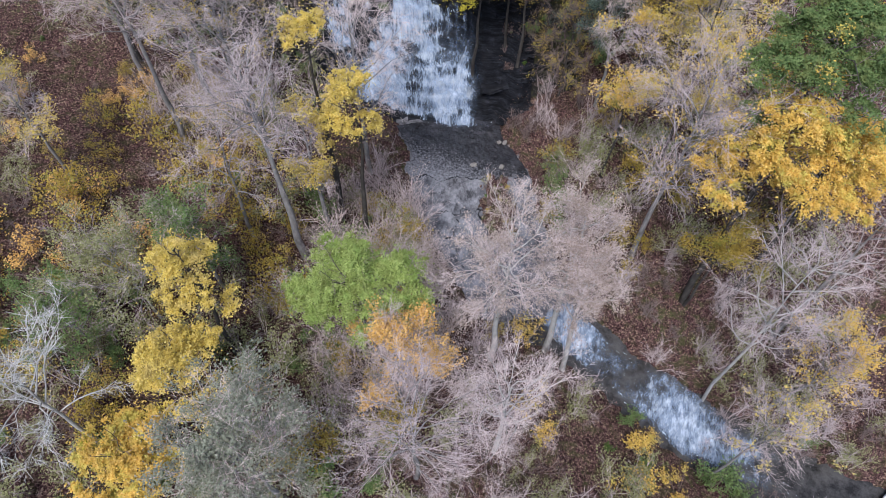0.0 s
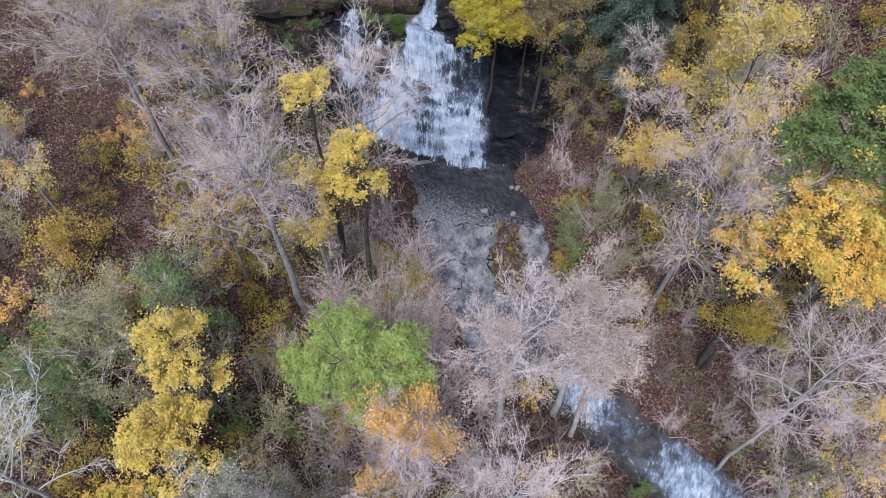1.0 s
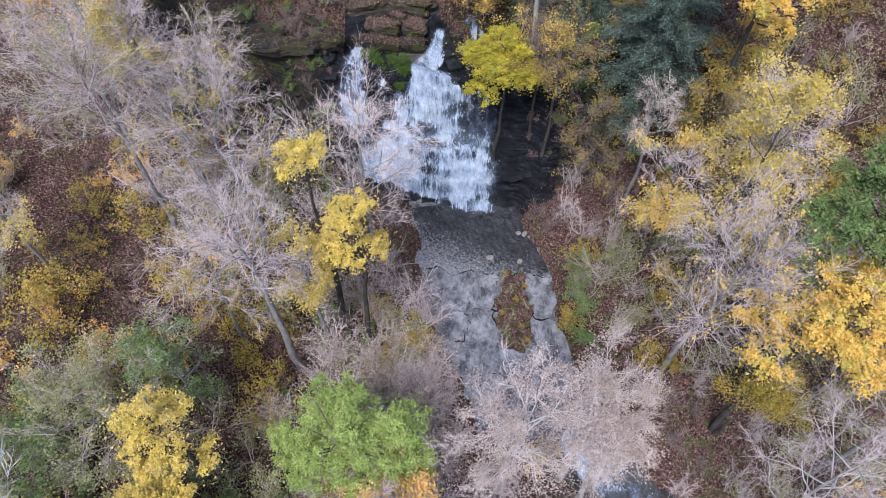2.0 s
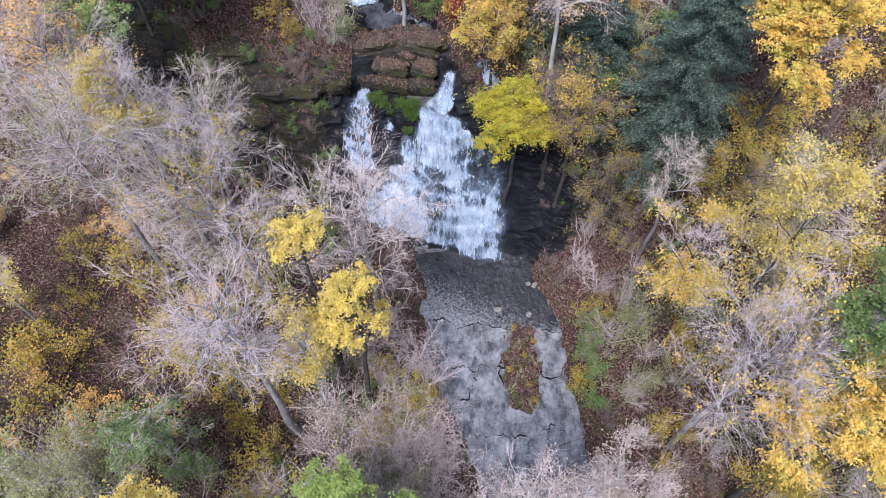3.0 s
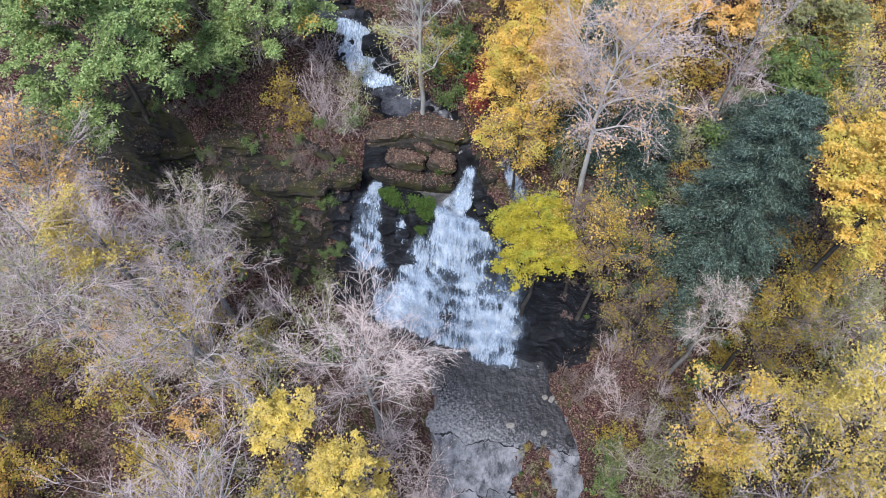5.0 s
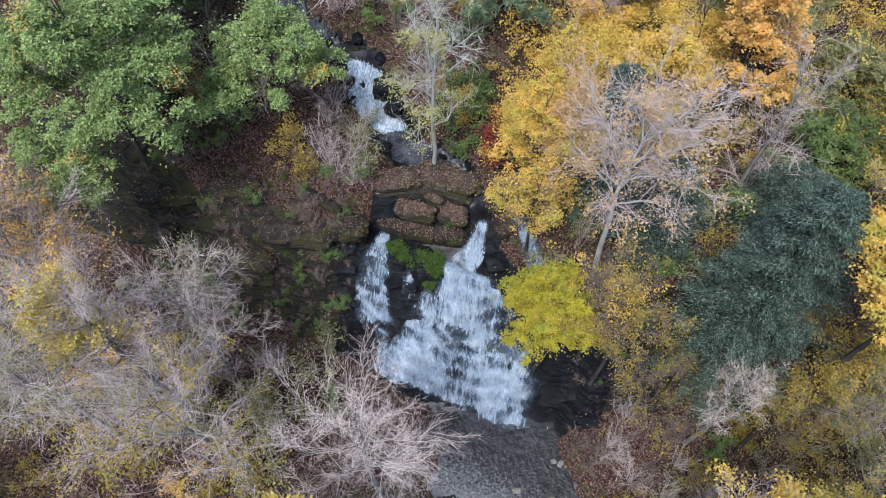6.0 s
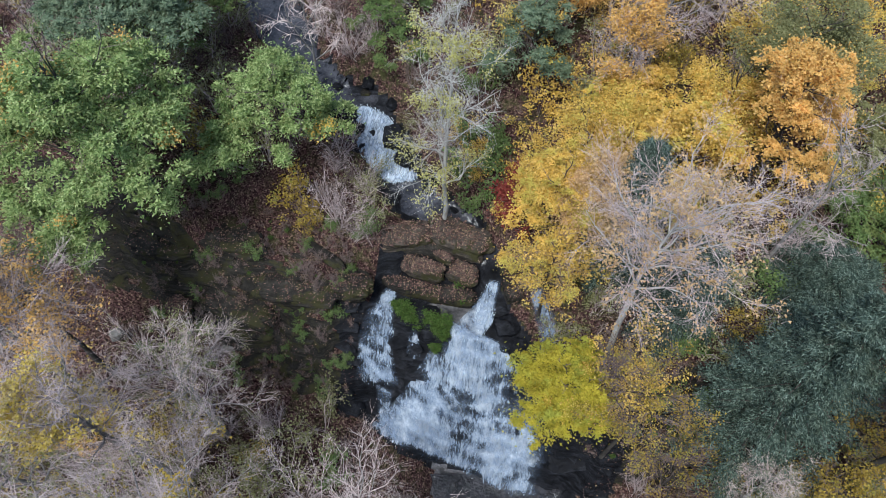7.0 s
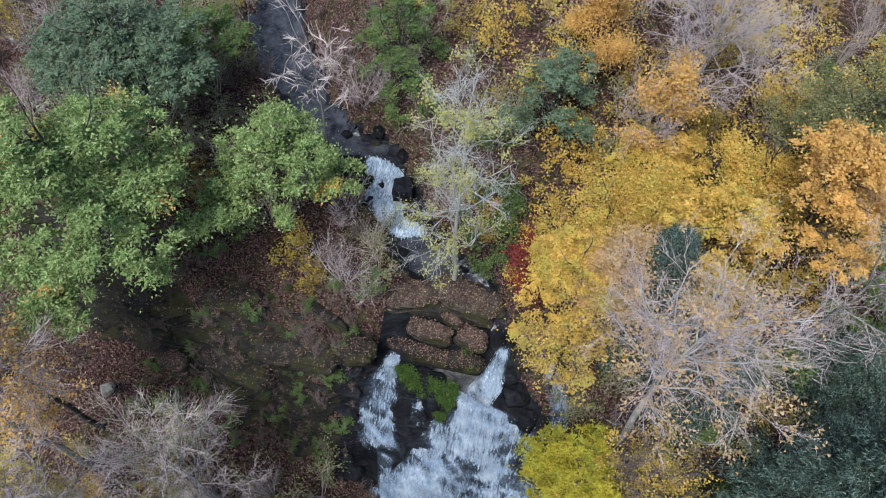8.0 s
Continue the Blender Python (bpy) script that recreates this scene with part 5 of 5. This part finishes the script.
lobed_tree(3.0, 50.2, 18.4, 2.1, "gold", "tree with golden yellow leaves", 5.0, 18, 0.75, 0.3, 50, 0.125, 0.8)
hemlock(10.4, 37.6, 22.4, 3.5, "dark green hemlock with drooping feathery boughs", 12.5)
hemlock(3.6, 44.1, 20.4, 1.9, "slender dark hemlock among golden trees", 9.0)
lobed_tree(14.4, 36.2, 23.0, 2.5, "gold", "tall tree with golden leaves beside the hemlock", 6.0, 28, 0.8, 0.3, 50, 0.125, 0.8, extra="orange", drop=0.45)
bare_tree(10.6, 44.6, 21.0, 2.6, "leafless tree with bent grey limbs", TWIG, BARK, rise=0.5, dense=0.4, limbs=11)
lobed_tree(14.9, 46.6, 16.5, 2.7, "green", "tree with yellowish green leaves beside the hemlock", 6.0, 18, 0.9, 0.34, 60, 0.15, 0.7, extra="gold")
lobed_tree(15.6, 50.4, 18.0, 2.6, "olive", "tree with pale green leaves", 6.0, 16, 0.9, 0.34, 60, 0.14, 0.7, extra="gold")
leafy_tree(9.9, 51.5, 21.4, 2.6, "olive", "tree with pale green leaves", 5.0, 110, 80, 0.16, extra="gold")
bare_tree(3.0, 50.8, 20.6, 1.4, "thin tree with tufts of orange leaves", TWIG, leaf="orange", leaf_n=2400, part_leaf=0.7)
bare_tree(4.1, 53.1, 23.0, 3.0, "tall leafless tree with lilac-grey twigs", TWIG, dense=1.2)
leafy_tree(0.1, 56.0, 20.2, 1.6, "orange", "tree with orange-red leaves", 4.0, 70, 70, 0.16)
lobed_tree(-1.8, 52.6, 19.6, 2.0, "bluegreen", "tree with dull green leaves", 5.5, 12, 0.62, 0.34, 60, 0.16, 0.6, extra="gold", drop=0.8)
lobed_tree(-9.6, 54.4, 19.4, 2.2, "green", "tree with green and yellow leaves", 6.0, 14, 0.6, 0.32, 60, 0.14, 0.7, extra="gold", drop=0.8)
bare_tree(-12.5, 50.8, 18.8, 2.5, "dead tree with whitish forked branches over the brook", TWIG_PALE, BARK, dense=0.2, limbs=8, rise=0.7, thick=0.02, name="dead_tree")
lobed_tree(-18.9, 41.7, 23.6, 4.2, "maple", "large maple with green leaf clumps", 8.5, 34, 1.05, 0.44, 125, 0.118, 0.62, extra="orange", drop=0.6)
lobed_tree(-13.0, 46.4, 18.9, 2.3, "maple", "maple with green leaf clumps", 4.5, 14, 0.9, 0.42, 125, 0.115, 0.62, extra="gold", drop=0.6)
lobed_tree(-20.6, 48.9, 22.0, 3.2, "bluegreen", "tall tree with blue-green leaves", 6.0, 20, 1.1, 0.4, 70, 0.2, 0.5)
lobed_tree(-20.0, 53.2, 17.5, 2.1, "green", "tree with dark green leaves", 4.0, 12, 0.8, 0.34, 60, 0.15, 0.7)
bare_tree(-5.1, 45.9, 22.4, 2.4, "tall tree with whitish limbs and yellow-green leaves at its tips", TWIG_WHITE, BARK_PALE, leaf="straw", leaf_n=2000, leaf_size=0.13, part_leaf=0.4, dense=0.55, limbs=18, base=0.3, thick=0.008, rise=0.9, trunk_r=0.15)

bare_tree(14.7, 37.6, 14.6, 2.3, "small tree with sparse golden leaves", TWIG_BROWN, BARK_DARK, leaf="gold", leaf_n=2600, part_leaf=0.6)
bare_tree(13.4, 34.4, 13.6, 1.9, "small tree with thin mustard leaves", TWIG_BROWN, BARK_DARK, leaf="mustard", leaf_n=2600, leaf_size=0.14, base=0.35)
bare_tree(16.5, 35.7, 11.6, 2.1, "small tree with thin pale green leaves", TWIG, leaf="olive", leaf_n=2600)
bare_tree(10.7, 34.6, 13.4, 1.6, "small leafless tree with silvery twigs", TWIG_PALE, leaf="greyolive", leaf_n=700, leaf_size=0.12)
bare_tree(8.4, 35.8, 9.8, 2.4, "low tree with mustard and green leaves", TWIG_BROWN, BARK_DARK, leaf="mustard", leaf_n=1500, leaf_size=0.13, base=0.25)
bare_tree(-22.5, 25.5, 15.5, 1.8, "thin tree with yellow leaves", TWIG, leaf="yellow", leaf_n=1200, part_leaf=0.5)
bare_tree(-20.5, 35.6, 18.4, 2.4, "thin tree with scattered orange leaves", TWIG_BROWN, BARK_DARK, leaf="orange", leaf_n=1300, part_leaf=0.6)
bare_tree(-1.0, 59.0, 17.5, 2.2, "small leafless tree with lilac twigs", TWIG)
hemlock(6.6, 42.2, 17.0, 2.6, "dark hemlock in the shade of taller trees", 10.0)
hemlock(12.8, 43.4, 15.5, 3.4, "dark hemlock in the shade of taller trees", 10.0)

bare_tree(-14.0, 34.0, 15.6, 2.6, "tree with pinkish twigs and few olive leaves", TWIG_PALE, BARK, leaf="olive", leaf_n=900, leaf_size=0.12)
leafy_tree(1.3, 47.0, 17.8, 1.8, "gold", "tree with golden leaves on the upper bank", 5.5, 60, 60, 0.16)
leafy_tree(3.3, 47.8, 18.6, 1.7, "gold", "tree with golden leaves on the upper bank", 5.0, 55, 60, 0.16)
leafy_tree(7.0, 49.4, 20.2, 1.8, "gold", "tall tree with golden leaves", 5.0, 60, 60, 0.16, extra="yellow")
bare_tree(0.8, 41.8, 15.4, 1.6, "thin tree with faded golden leaves", TWIG_BROWN, BARK_DARK, leaf="gold", leaf_n=2200)
bare_tree(21.2, 18.6, 13.5, 3.3, "leafless tree with long grey limbs", TWIG, BARK, dense=0.5, rise=0.35)
bare_tree(20.6, 14.2, 9.5, 2.2, "small tree with dull golden leaves", TWIG, BARK, leaf="gold", leaf_n=1600, part_leaf=0.6)
bare_tree(22.5, 25.0, 17.0, 3.2, "leafless tree with grey twigs", TWIG, BARK)

# ---- shrubs and brush ----
def shrub_template(name, r, h, stems, twigs, leaf, leaf_n, leaf_size, twig, label, thick=0.010, tuft=0.12, share=1.0):
    rng = next_rng()
    t = thing(name, 0, 0, -500, label, "shrub", name.replace("_", " ") + "s on the slopes")
    az, el = rng.uniform(0, 6.28, stems), rng.uniform(0.75, 1.5, stems)
    d = np.column_stack([np.cos(az) * np.cos(el), np.sin(az) * np.cos(el), np.sin(el)])
    L = np.minimum(h / np.sin(el), r / np.maximum(np.cos(el), 0.05)) * rng.uniform(0.7, 1.05, stems)
    p0 = rng.normal(scale=0.12 * r, size=(stems, 3)) * [1, 1, 0]
    m = p0 + d * L[:, None] * 0.5
    d2 = unit(d + rng.normal(size=d.shape) * 0.25)
    e = m + d2 * L[:, None] * 0.5
    v, f = tubes(np.concatenate([p0, m]), np.concatenate([m, e]), np.concatenate([np.full(stems, thick * 2.2), np.full(stems, thick * 1.5)]), np.concatenate([np.full(stems, thick * 1.5), np.full(stems, thick * 0.7)]), 3)
    sv, sf = v, np.concatenate([f[:, [0, 1, 2]], f[:, [0, 2, 3]]])
    k = rng.integers(0, stems, twigs)
    u = rng.uniform(0.25, 1, (twigs, 1))
    q = np.where(u < 0.5, p0[k] + (m - p0)[k] * u * 2, m[k] + (e - m)[k] * (u - 0.5) * 2)
    td = unit(d2[k] * 0.8 + rng.normal(size=(twigs, 3)) * 0.6)
    q2 = q + td * (h * rng.uniform(0.14, 0.32, (twigs, 1)))
    k2 = rng.integers(0, twigs, twigs * 2)
    s0 = q[k2] + (q2 - q)[k2] * rng.uniform(0.2, 1, (twigs * 2, 1))
    s1 = s0 + unit(td[k2] + rng.normal(size=(twigs * 2, 3)) * 0.6) * (h * rng.uniform(0.07, 0.18, (twigs * 2, 1)))
    v, f = spikes(np.concatenate([q, s0]), np.concatenate([q2, s1]), np.concatenate([np.full(twigs, thick), np.full(twigs * 2, thick * 0.7)]))
    part("branchwork", mesh_from("branchwork", np.concatenate([sv, v]), np.concatenate([sf, f + len(sv)]), [twig]), t, kind="stuff")
    if leaf:
        ends = np.concatenate([q2, s1])
        w = vnoise(ends[:, 0] * 1.3 + 9 * r, ends[:, 1] * 1.3 + ends[:, 2], TREE_SEED[0])
        ends = ends[w > np.quantile(w, 1 - share)]
        c = ends[rng.integers(0, len(ends), leaf_n)] + rng.normal(scale=tuft, size=(leaf_n, 3))
        c[:, 2] = np.maximum(c[:, 2], 0.05)
        v, f = leaves(rng, c, leaf_size)
        part("foliage", mesh_from("foliage", v, f, [LEAF[leaf]]), t, kind="stuff")
    return t


KINDS = {
    "bare": [shrub_template("bare_shrub", r, h, 10, 250, None, 0, 0, TWIG, "leafless shrub of thin lilac-grey twigs") for r, h in ((1.5, 2.8), (1.3, 3.4), (1.7, 2.4))],
    "brush": [shrub_template("twiggy_brush", r, h, 12, 240, None, 0, 0, TWIG_BROWN, "tangle of thin brown leafless stems") for r, h in ((1.5, 1.8), (1.3, 2.1))],
    "pale": [shrub_template("pale_shrub", r, h, 9, 190, "pinkbuff", 420, 0.08, TWIG_PALE, "withered shrub of pale buff twigs") for r, h in ((1.5, 2.9), (1.3, 3.5))],
    "mustard": [shrub_template("mustard_shrub", r, h, 8, 70, "mustard", 1050, 0.10, TWIG_BROWN, "thin shrub with mustard yellow leaves", share=0.8) for r, h in ((1.4, 2.5), (1.6, 3.1), (1.2, 1.9))],
    "green": [shrub_template("green_shrub", r, h, 8, 40, "green", 950, 0.11, TWIG_BROWN, "leafy shrub with dull green leaves") for r, h in ((1.3, 1.8), (1.0, 1.5))],
    "olive": [shrub_template("olive_shrub", r, h, 8, 80, "olive", 900, 0.10, TWIG, "shrub with sparse olive leaves") for r, h in ((1.5, 2.5), (1.3, 3.0))],
    "yellow": [shrub_template("yellow_shrub", r, h, 7, 110, "yellow", 850, 0.105, TWIG, "thin shrub with tufts of yellow leaves", share=0.5) for r, h in ((1.3, 2.8), (1.1, 3.2))],
    "gold": [shrub_template("gold_shrub", r, h, 7, 70, "gold", 1000, 0.105, TWIG_BROWN, "thin shrub with golden leaves", share=0.7) for r, h in ((1.3, 2.6), (1.5, 2.2))],
    "orange": [shrub_template("orange_shrub", r, h, 7, 60, "orange", 950, 0.10, TWIG_BROWN, "thin shrub with orange leaves", share=0.7) for r, h in ((1.3, 2.4),)],
    "brown": [shrub_template("brown_brush", r, h, 9, 150, "litter", 130, 0.085, TWIG_BROWN, "low brush of thin brown stems") for r, h in ((1.4, 1.3), (1.2, 1.6))],
    "red": [shrub_template("red_shrub", r, h, 7, 40, "red", 700, 0.11, TWIG_BROWN, "low shrub with dark red leaves") for r, h in ((1.0, 1.5),)],
    "lush": [shrub_template("hanging_plant", 0.9, 0.6, 7, 14, "fresh", 1100, 0.09, TWIG_BROWN, "hanging clump of lush green leaves on wet rock")],
    "fern": [shrub_template("low_green_plant", r, h, 6, 12, "fresh", 260, 0.11, TWIG_BROWN, "low clump of fresh green leaves") for r, h in ((0.6, 0.5), (0.8, 0.6))],
}


def mix_at(x, y):
    """How thick the brush stands at a place, how tall, and of which kinds."""
    if y > 43.5:
        if x < -5:
            return 0.95, 0.8, "brown brown bare bare brush olive olive green mustard bare fern"
        return 0.95, 0.95, "mustard mustard gold gold yellow olive green bare bare"
    if x < -8 and y > 35.5:
        return 0.45, 0.4, "green fern fern brown brown brown brown brush"
    if 4 < x < 9 and 31 < y < 37.5:
        return 1.0, 0.75, "brush brush brown brush brush brush bare fern green"
    if 6.4 < x < 14 and 33 < y < 41:
        return 1.0, 0.85, "mustard brown olive olive green green mustard brush brush brown fern"
    if x < -18.5 and 26 < y < 36.5:
        return 0.6, 0.75, "brown mustard mustard olive orange brush"
    if x < -8 and 30 < y < 36.5:
        return 1.0, 0.95, "pale bare bare olive olive mustard mustard brush pale"
    if -8.5 < x < 0.5 and 29 < y < 37:
        return 0.55, 0.7, "bare brush brush brown brown brown green"
    if -8.5 < x < 0.5 and 17 < y < 35.5:
        return 1.0, 1.05, "bare bare bare pale pale brush brush brush brown olive green"
    if x <= -8 and y >= 18:
        return 0.95, 1.05, "mustard mustard mustard mustard orange mustard brown brown brown brown olive olive gold green orange"
    if x < -5 and y < 18:
        return 0.95, 0.85, "green green green olive olive mustard green olive brown yellow fern brown"
    if x < 9 and y < 21:
        return 1.0, 0.95, "pale pale bare bare brush brown olive olive mustard green gold"
    if y >= 23:
        return 0.95, 0.95, "bare bare brush olive olive olive mustard mustard yellow green brown"
    if y < 17.5 - (x - 7) * 0.65:
        return 1.0, 0.95, "olive olive olive green green gold fern mustard bare"
    if x > 17:
        return 0.95, 0.95, "bare bare brush olive olive mustard brown brown green"
    return 0.75, 0.8, "brown brown brush brush brush bare bare mustard green olive fern"


def scatter():
    rng = np.random.default_rng(7)
    step = 1.72
    for gy_ in np.arange(2.0, 68, step):
        for gx_ in np.arange(-46, 36, step):
            x, y = gx_ + rng.uniform(-0.8, 0.8), gy_ + rng.uniform(-0.8, 0.8)
            keep, size, turn, tall, grow = rng.uniform(), rng.uniform(0.65, 1.25), rng.uniform(0, 360), rng.uniform(0.8, 1.3), rng.uniform()
            mid, half = -0.10 * y, 23 + y * 0.20
            if abs(x - mid) > half:
                continue
            # a trodden path stays clear
            if abs(x - 8.0 + 0.05 * y) < 0.8 and y < 10.5:
                continue
            ax, ay = np.array([x]), np.array([y])
            if along(LOWER, ax, ay)[0][0] < 0.4 or along(UPPER, ax, ay)[0][0] < 0.6:
                continue
            u = cliff(ax, ay)[0]
            if -0.1 < u < 1.12 and -9.6 < x < 5.6:
                continue
            if 40.0 < y < 45.2 and -8.2 < x < 0.6:
                continue
            if np.hypot((x - 13.4) / 2.6, (y - 42.5) / 4.0) < 1:
                continue
            dens, sc, names = mix_at(x, y)
            if keep > dens:
                continue
            names = names.split()
            # neighbours tend to be of one kind
            w = 0.5 + 0.5 * float(vnoise(np.array([x * 0.28]), np.array([y * 0.28]), 31)[0])
            w = min(0.999, max(0, 0.6 * w + 0.4 * grow))
            pool = KINDS[names[int(w * len(names)) if grow < 0.65 else int(rng.uniform() * len(names))]]
            src = pool[int(rng.integers(0, len(pool)))]
            k = size * sc
            copy_thing(src, pose(x, y, ground_z(x, y) - 0.05, rng.uniform(-8, 8), rng.uniform(-8, 8), turn) @ Matrix.Diagonal((k, k, k * tall, 1)))


def plant(kind, x, y, k, variant=0, up=-0.05):
    """One shrub at a chosen place."""
    copy_thing(KINDS[kind][variant], pose(x, y, ground_z(x, y) + up, 0, 0, 57 * x) @ Matrix.Diagonal((k, k, k, 1)))


for x, y, k in ((-6.3, 41.2, 0.7), (-5.9, 41.0, 0.9), (-5.5, 40.8, 0.9), (-5.1, 40.7, 0.8), (-4.7, 41.0, 0.8), (-4.3, 40.9, 1.0), (-4.0, 40.5, 1.0), (-4.2, 40.0, 0.8), (-3.8, 40.8, 0.7)):
    plant("lush", x, y, k, 0, 0.25)
for q, (x, y) in enumerate(((-11.0, 45.5), (-9.8, 44.6), (-8.6, 45.4), (-10.4, 46.8), (-11.8, 44.4), (-8.2, 44.2), (-9.4, 47.4), (-12.0, 47.8))):
    plant(("brush", "brown", "olive", "brush")[q % 4], x, y, 0.8, q % 2)
for q, (x, y) in enumerate(((18.4, 13.6), (20.4, 13.2), (22.6, 11.6), (19.8, 8.4), (17.6, 9.4), (24.0, 12.6), (21.4, 15.0), (23.4, 14.2), (16.0, 11.0), (18.0, 7.6), (21.8, 7.0), (25.2, 11.0), (26.4, 12.4), (24.6, 13.8), (23.0, 12.8), (26.0, 14.2), (28.0, 12.8), (22.0, 13.6))):
    plant(("bare", "olive", "brush", "brown", "green")[q % 5], x, y, 0.95, q % 2)
for q, (x, y) in enumerate(((-15.6, 51.2), (-17.4, 54.6), (-13.6, 55.0), (-15.8, 57.6), (-19.6, 56.6), (-11.4, 53.4), (-13.0, 49.6), (-17.0, 60.4), (-20.4, 60.2))):
    plant(("brown", "brush", "bare")[q % 3], x, y, 0.95)
plant("mustard", -12.4, 45.0, 1.1)
plant("mustard", -11.4, 43.8, 0.8, 2)
plant("lush", -3.4, 42.2, 0.6, 0, 0.4)
plant("fern", -3.4, 42.6, 1.2)
plant("green", -3.0, 46.8, 0.9)
plant("red", -1.5, 45.9, 1.2)
plant("red", -0.9, 46.8, 1.2)
plant("red", -1.9, 46.9, 1.2)
plant("red", -1.4, 47.8, 1.1)
plant("green", -3.4, 47.8, 1.3)
plant("green", -2.7, 48.8, 1.2, 1)
plant("green", -3.6, 49.4, 1.1)
for q in range(34):
    # the island: low dry stems, olive tufts and a few green sprigs
    x, y = 3.85 + 0.8 * math.sin(q * 2.4) + 0.06 * (27.4 - (24.9 + q * 0.155)), 24.9 + q * 0.155
    plant(("brown", "olive", "brown", "mustard", "brown", "fern")[q % 6], x, y, (0.34, 0.22, 0.4, 0.2, 0.36, 0.34)[q % 6], 0)
plant("green", 7.5, 29.4, 1.0)
plant("green", 7.6, 27.2, 1.2)
plant("green", 7.7, 25.4, 1.0, 1)
plant("green", -8.2, 33.6, 1.0)
for q, (x, y) in enumerate(((8.2, 32.4), (9.6, 31.2), (10.4, 33.4), (8.9, 29.4), (11.8, 31.6), (7.4, 33.4), (12.6, 26.2), (9.8, 25.4), (10.6, 23.0))):
    plant("bare", x, y, 0.8, q % 3)
for q, (x, y) in enumerate(((-18.2, 31.0), (-16.0, 30.0), (-17.0, 32.6), (-14.6, 31.6), (-13.0, 30.2), (-4.8, 22.4), (-3.2, 21.4), (-5.6, 20.6), (-2.2, 23.4), (-6.2, 19.0))):
    plant("pale", x, y, 1.15, q % 2)


def cliff_plants():
    """Ferns, moss clumps and dry stems that cling to the rock steps left of the falls."""
    rng = np.random.default_rng(23)
    for i in range(360):
        x, y = rng.uniform(-20, -8.6), rng.uniform(36.5, 44.5)
        plant(("fern", "brown", "brush", "green", "brown", "brush", "brown")[i % 7], x, y, rng.uniform(0.2, 0.5))
    for i in range(26):
        x, y = rng.uniform(4.2, 9.5), rng.uniform(36, 40.5)
        plant(("fern", "brown", "green", "brush")[i % 4], x, y, rng.uniform(0.35, 0.7))


cliff_plants()


def thicket():
    """A second, denser layer of leafless brush on the bank below the pool."""
    rng = np.random.default_rng(29)
    for i in range(70):
        x, y = rng.uniform(-9.5, -0.5), rng.uniform(9, 27)
        if along(LOWER, np.array([x]), np.array([y]))[0][0] > 0.3:
            plant(("bare", "pale", "olive", "brush", "green", "bare", "mustard")[i % 7], x, y, rng.uniform(0.7, 1.15), i % 2)


for q in range(26):
    # pale twigs along the foot of the bank below the lime-green tree
    plant(("pale", "bare")[q % 2], -5.6 + 4.9 * ((q * 0.618) % 1), 13.5 + q * 0.4, 1.05, q % 2)
thicket()
scatter()
for pool in KINDS.values():
    for ob in pool:
        for child in ob.children_recursive:
            bpy.data.objects.remove(child)
        bpy.data.objects.remove(ob)


# ---- fallen leaves ----
def fallen_leaves():
    rng = np.random.default_rng(11)
    n = 85000
    y = rng.uniform(3, 62, n)
    x = rng.uniform(-1, 1, n) * (21 + y * 0.16) - 0.1 * y
    d, _, _ = along(LOWER, x, y)
    u = cliff(x, y)
    ok = (d > 0.2) & ~((x > -7.9) & (x < -1.2) & (y > 41) & (y < 44.2)) & ~((u > 0) & (u < 1.0) & (x > -8) & (x < 5)) & (along(UPPER, x, y)[0] > 0.2)
    x, y = x[ok], y[ok]
    c = np.column_stack([x, y, height(x, y) + rng.uniform(0.02, 0.10, len(x))])
    v, f = leaves(rng, c, 0.078, 1.6)
    ob = new("fallen_leaves", mesh_from("fallen_leaves", v, f, [LEAF["litter"]]))
    tagged(ob, "brown and yellow fallen leaves strewn over the slopes", "leaf litter", kind="stuff")


fallen_leaves()

# ---- footbridge at the brook's lower end ----
bridge = thing("footbridge", 26.6, 8.4, ground_z(25.0, 9.0) + 0.6, "grey footbridge with white edge beams over the brook", "bridge", turn=40)
GREY = bark_material("grey_boards", (0.16, 0.16, 0.17), (0.28, 0.28, 0.29), 2.0)
WHITE = bark_material("white_paint", (0.66, 0.66, 0.65), (0.80, 0.80, 0.79), 2.0)


def box_mesh(name, x, y, z, sx, sy, sz, mat):
    bm = bmesh.new()
    bmesh.ops.create_cube(bm, size=1.0)
    bmesh.ops.scale(bm, vec=(sx, sy, sz), verts=bm.verts)
    bmesh.ops.bevel(bm, geom=bm.edges[:], offset=min(sx, sy, sz) * 0.15, segments=1, affect="EDGES")
    bmesh.ops.translate(bm, vec=(x, y, z), verts=bm.verts)
    me = bpy.data.meshes.new(name)
    bm.to_mesh(me)
    bm.free()
    me.materials.append(mat)
    return me


for i in range(28):
    part("plank", box_mesh("plank", -4.05 + i * 0.3, -0.9, 0.05, 0.28, 1.6, 0.06, GREY), bridge)
for y in (-0.02, -1.78):
    part("beam", box_mesh("beam", 0, y, 0.02, 8.5, 0.14, 0.3, WHITE), bridge)
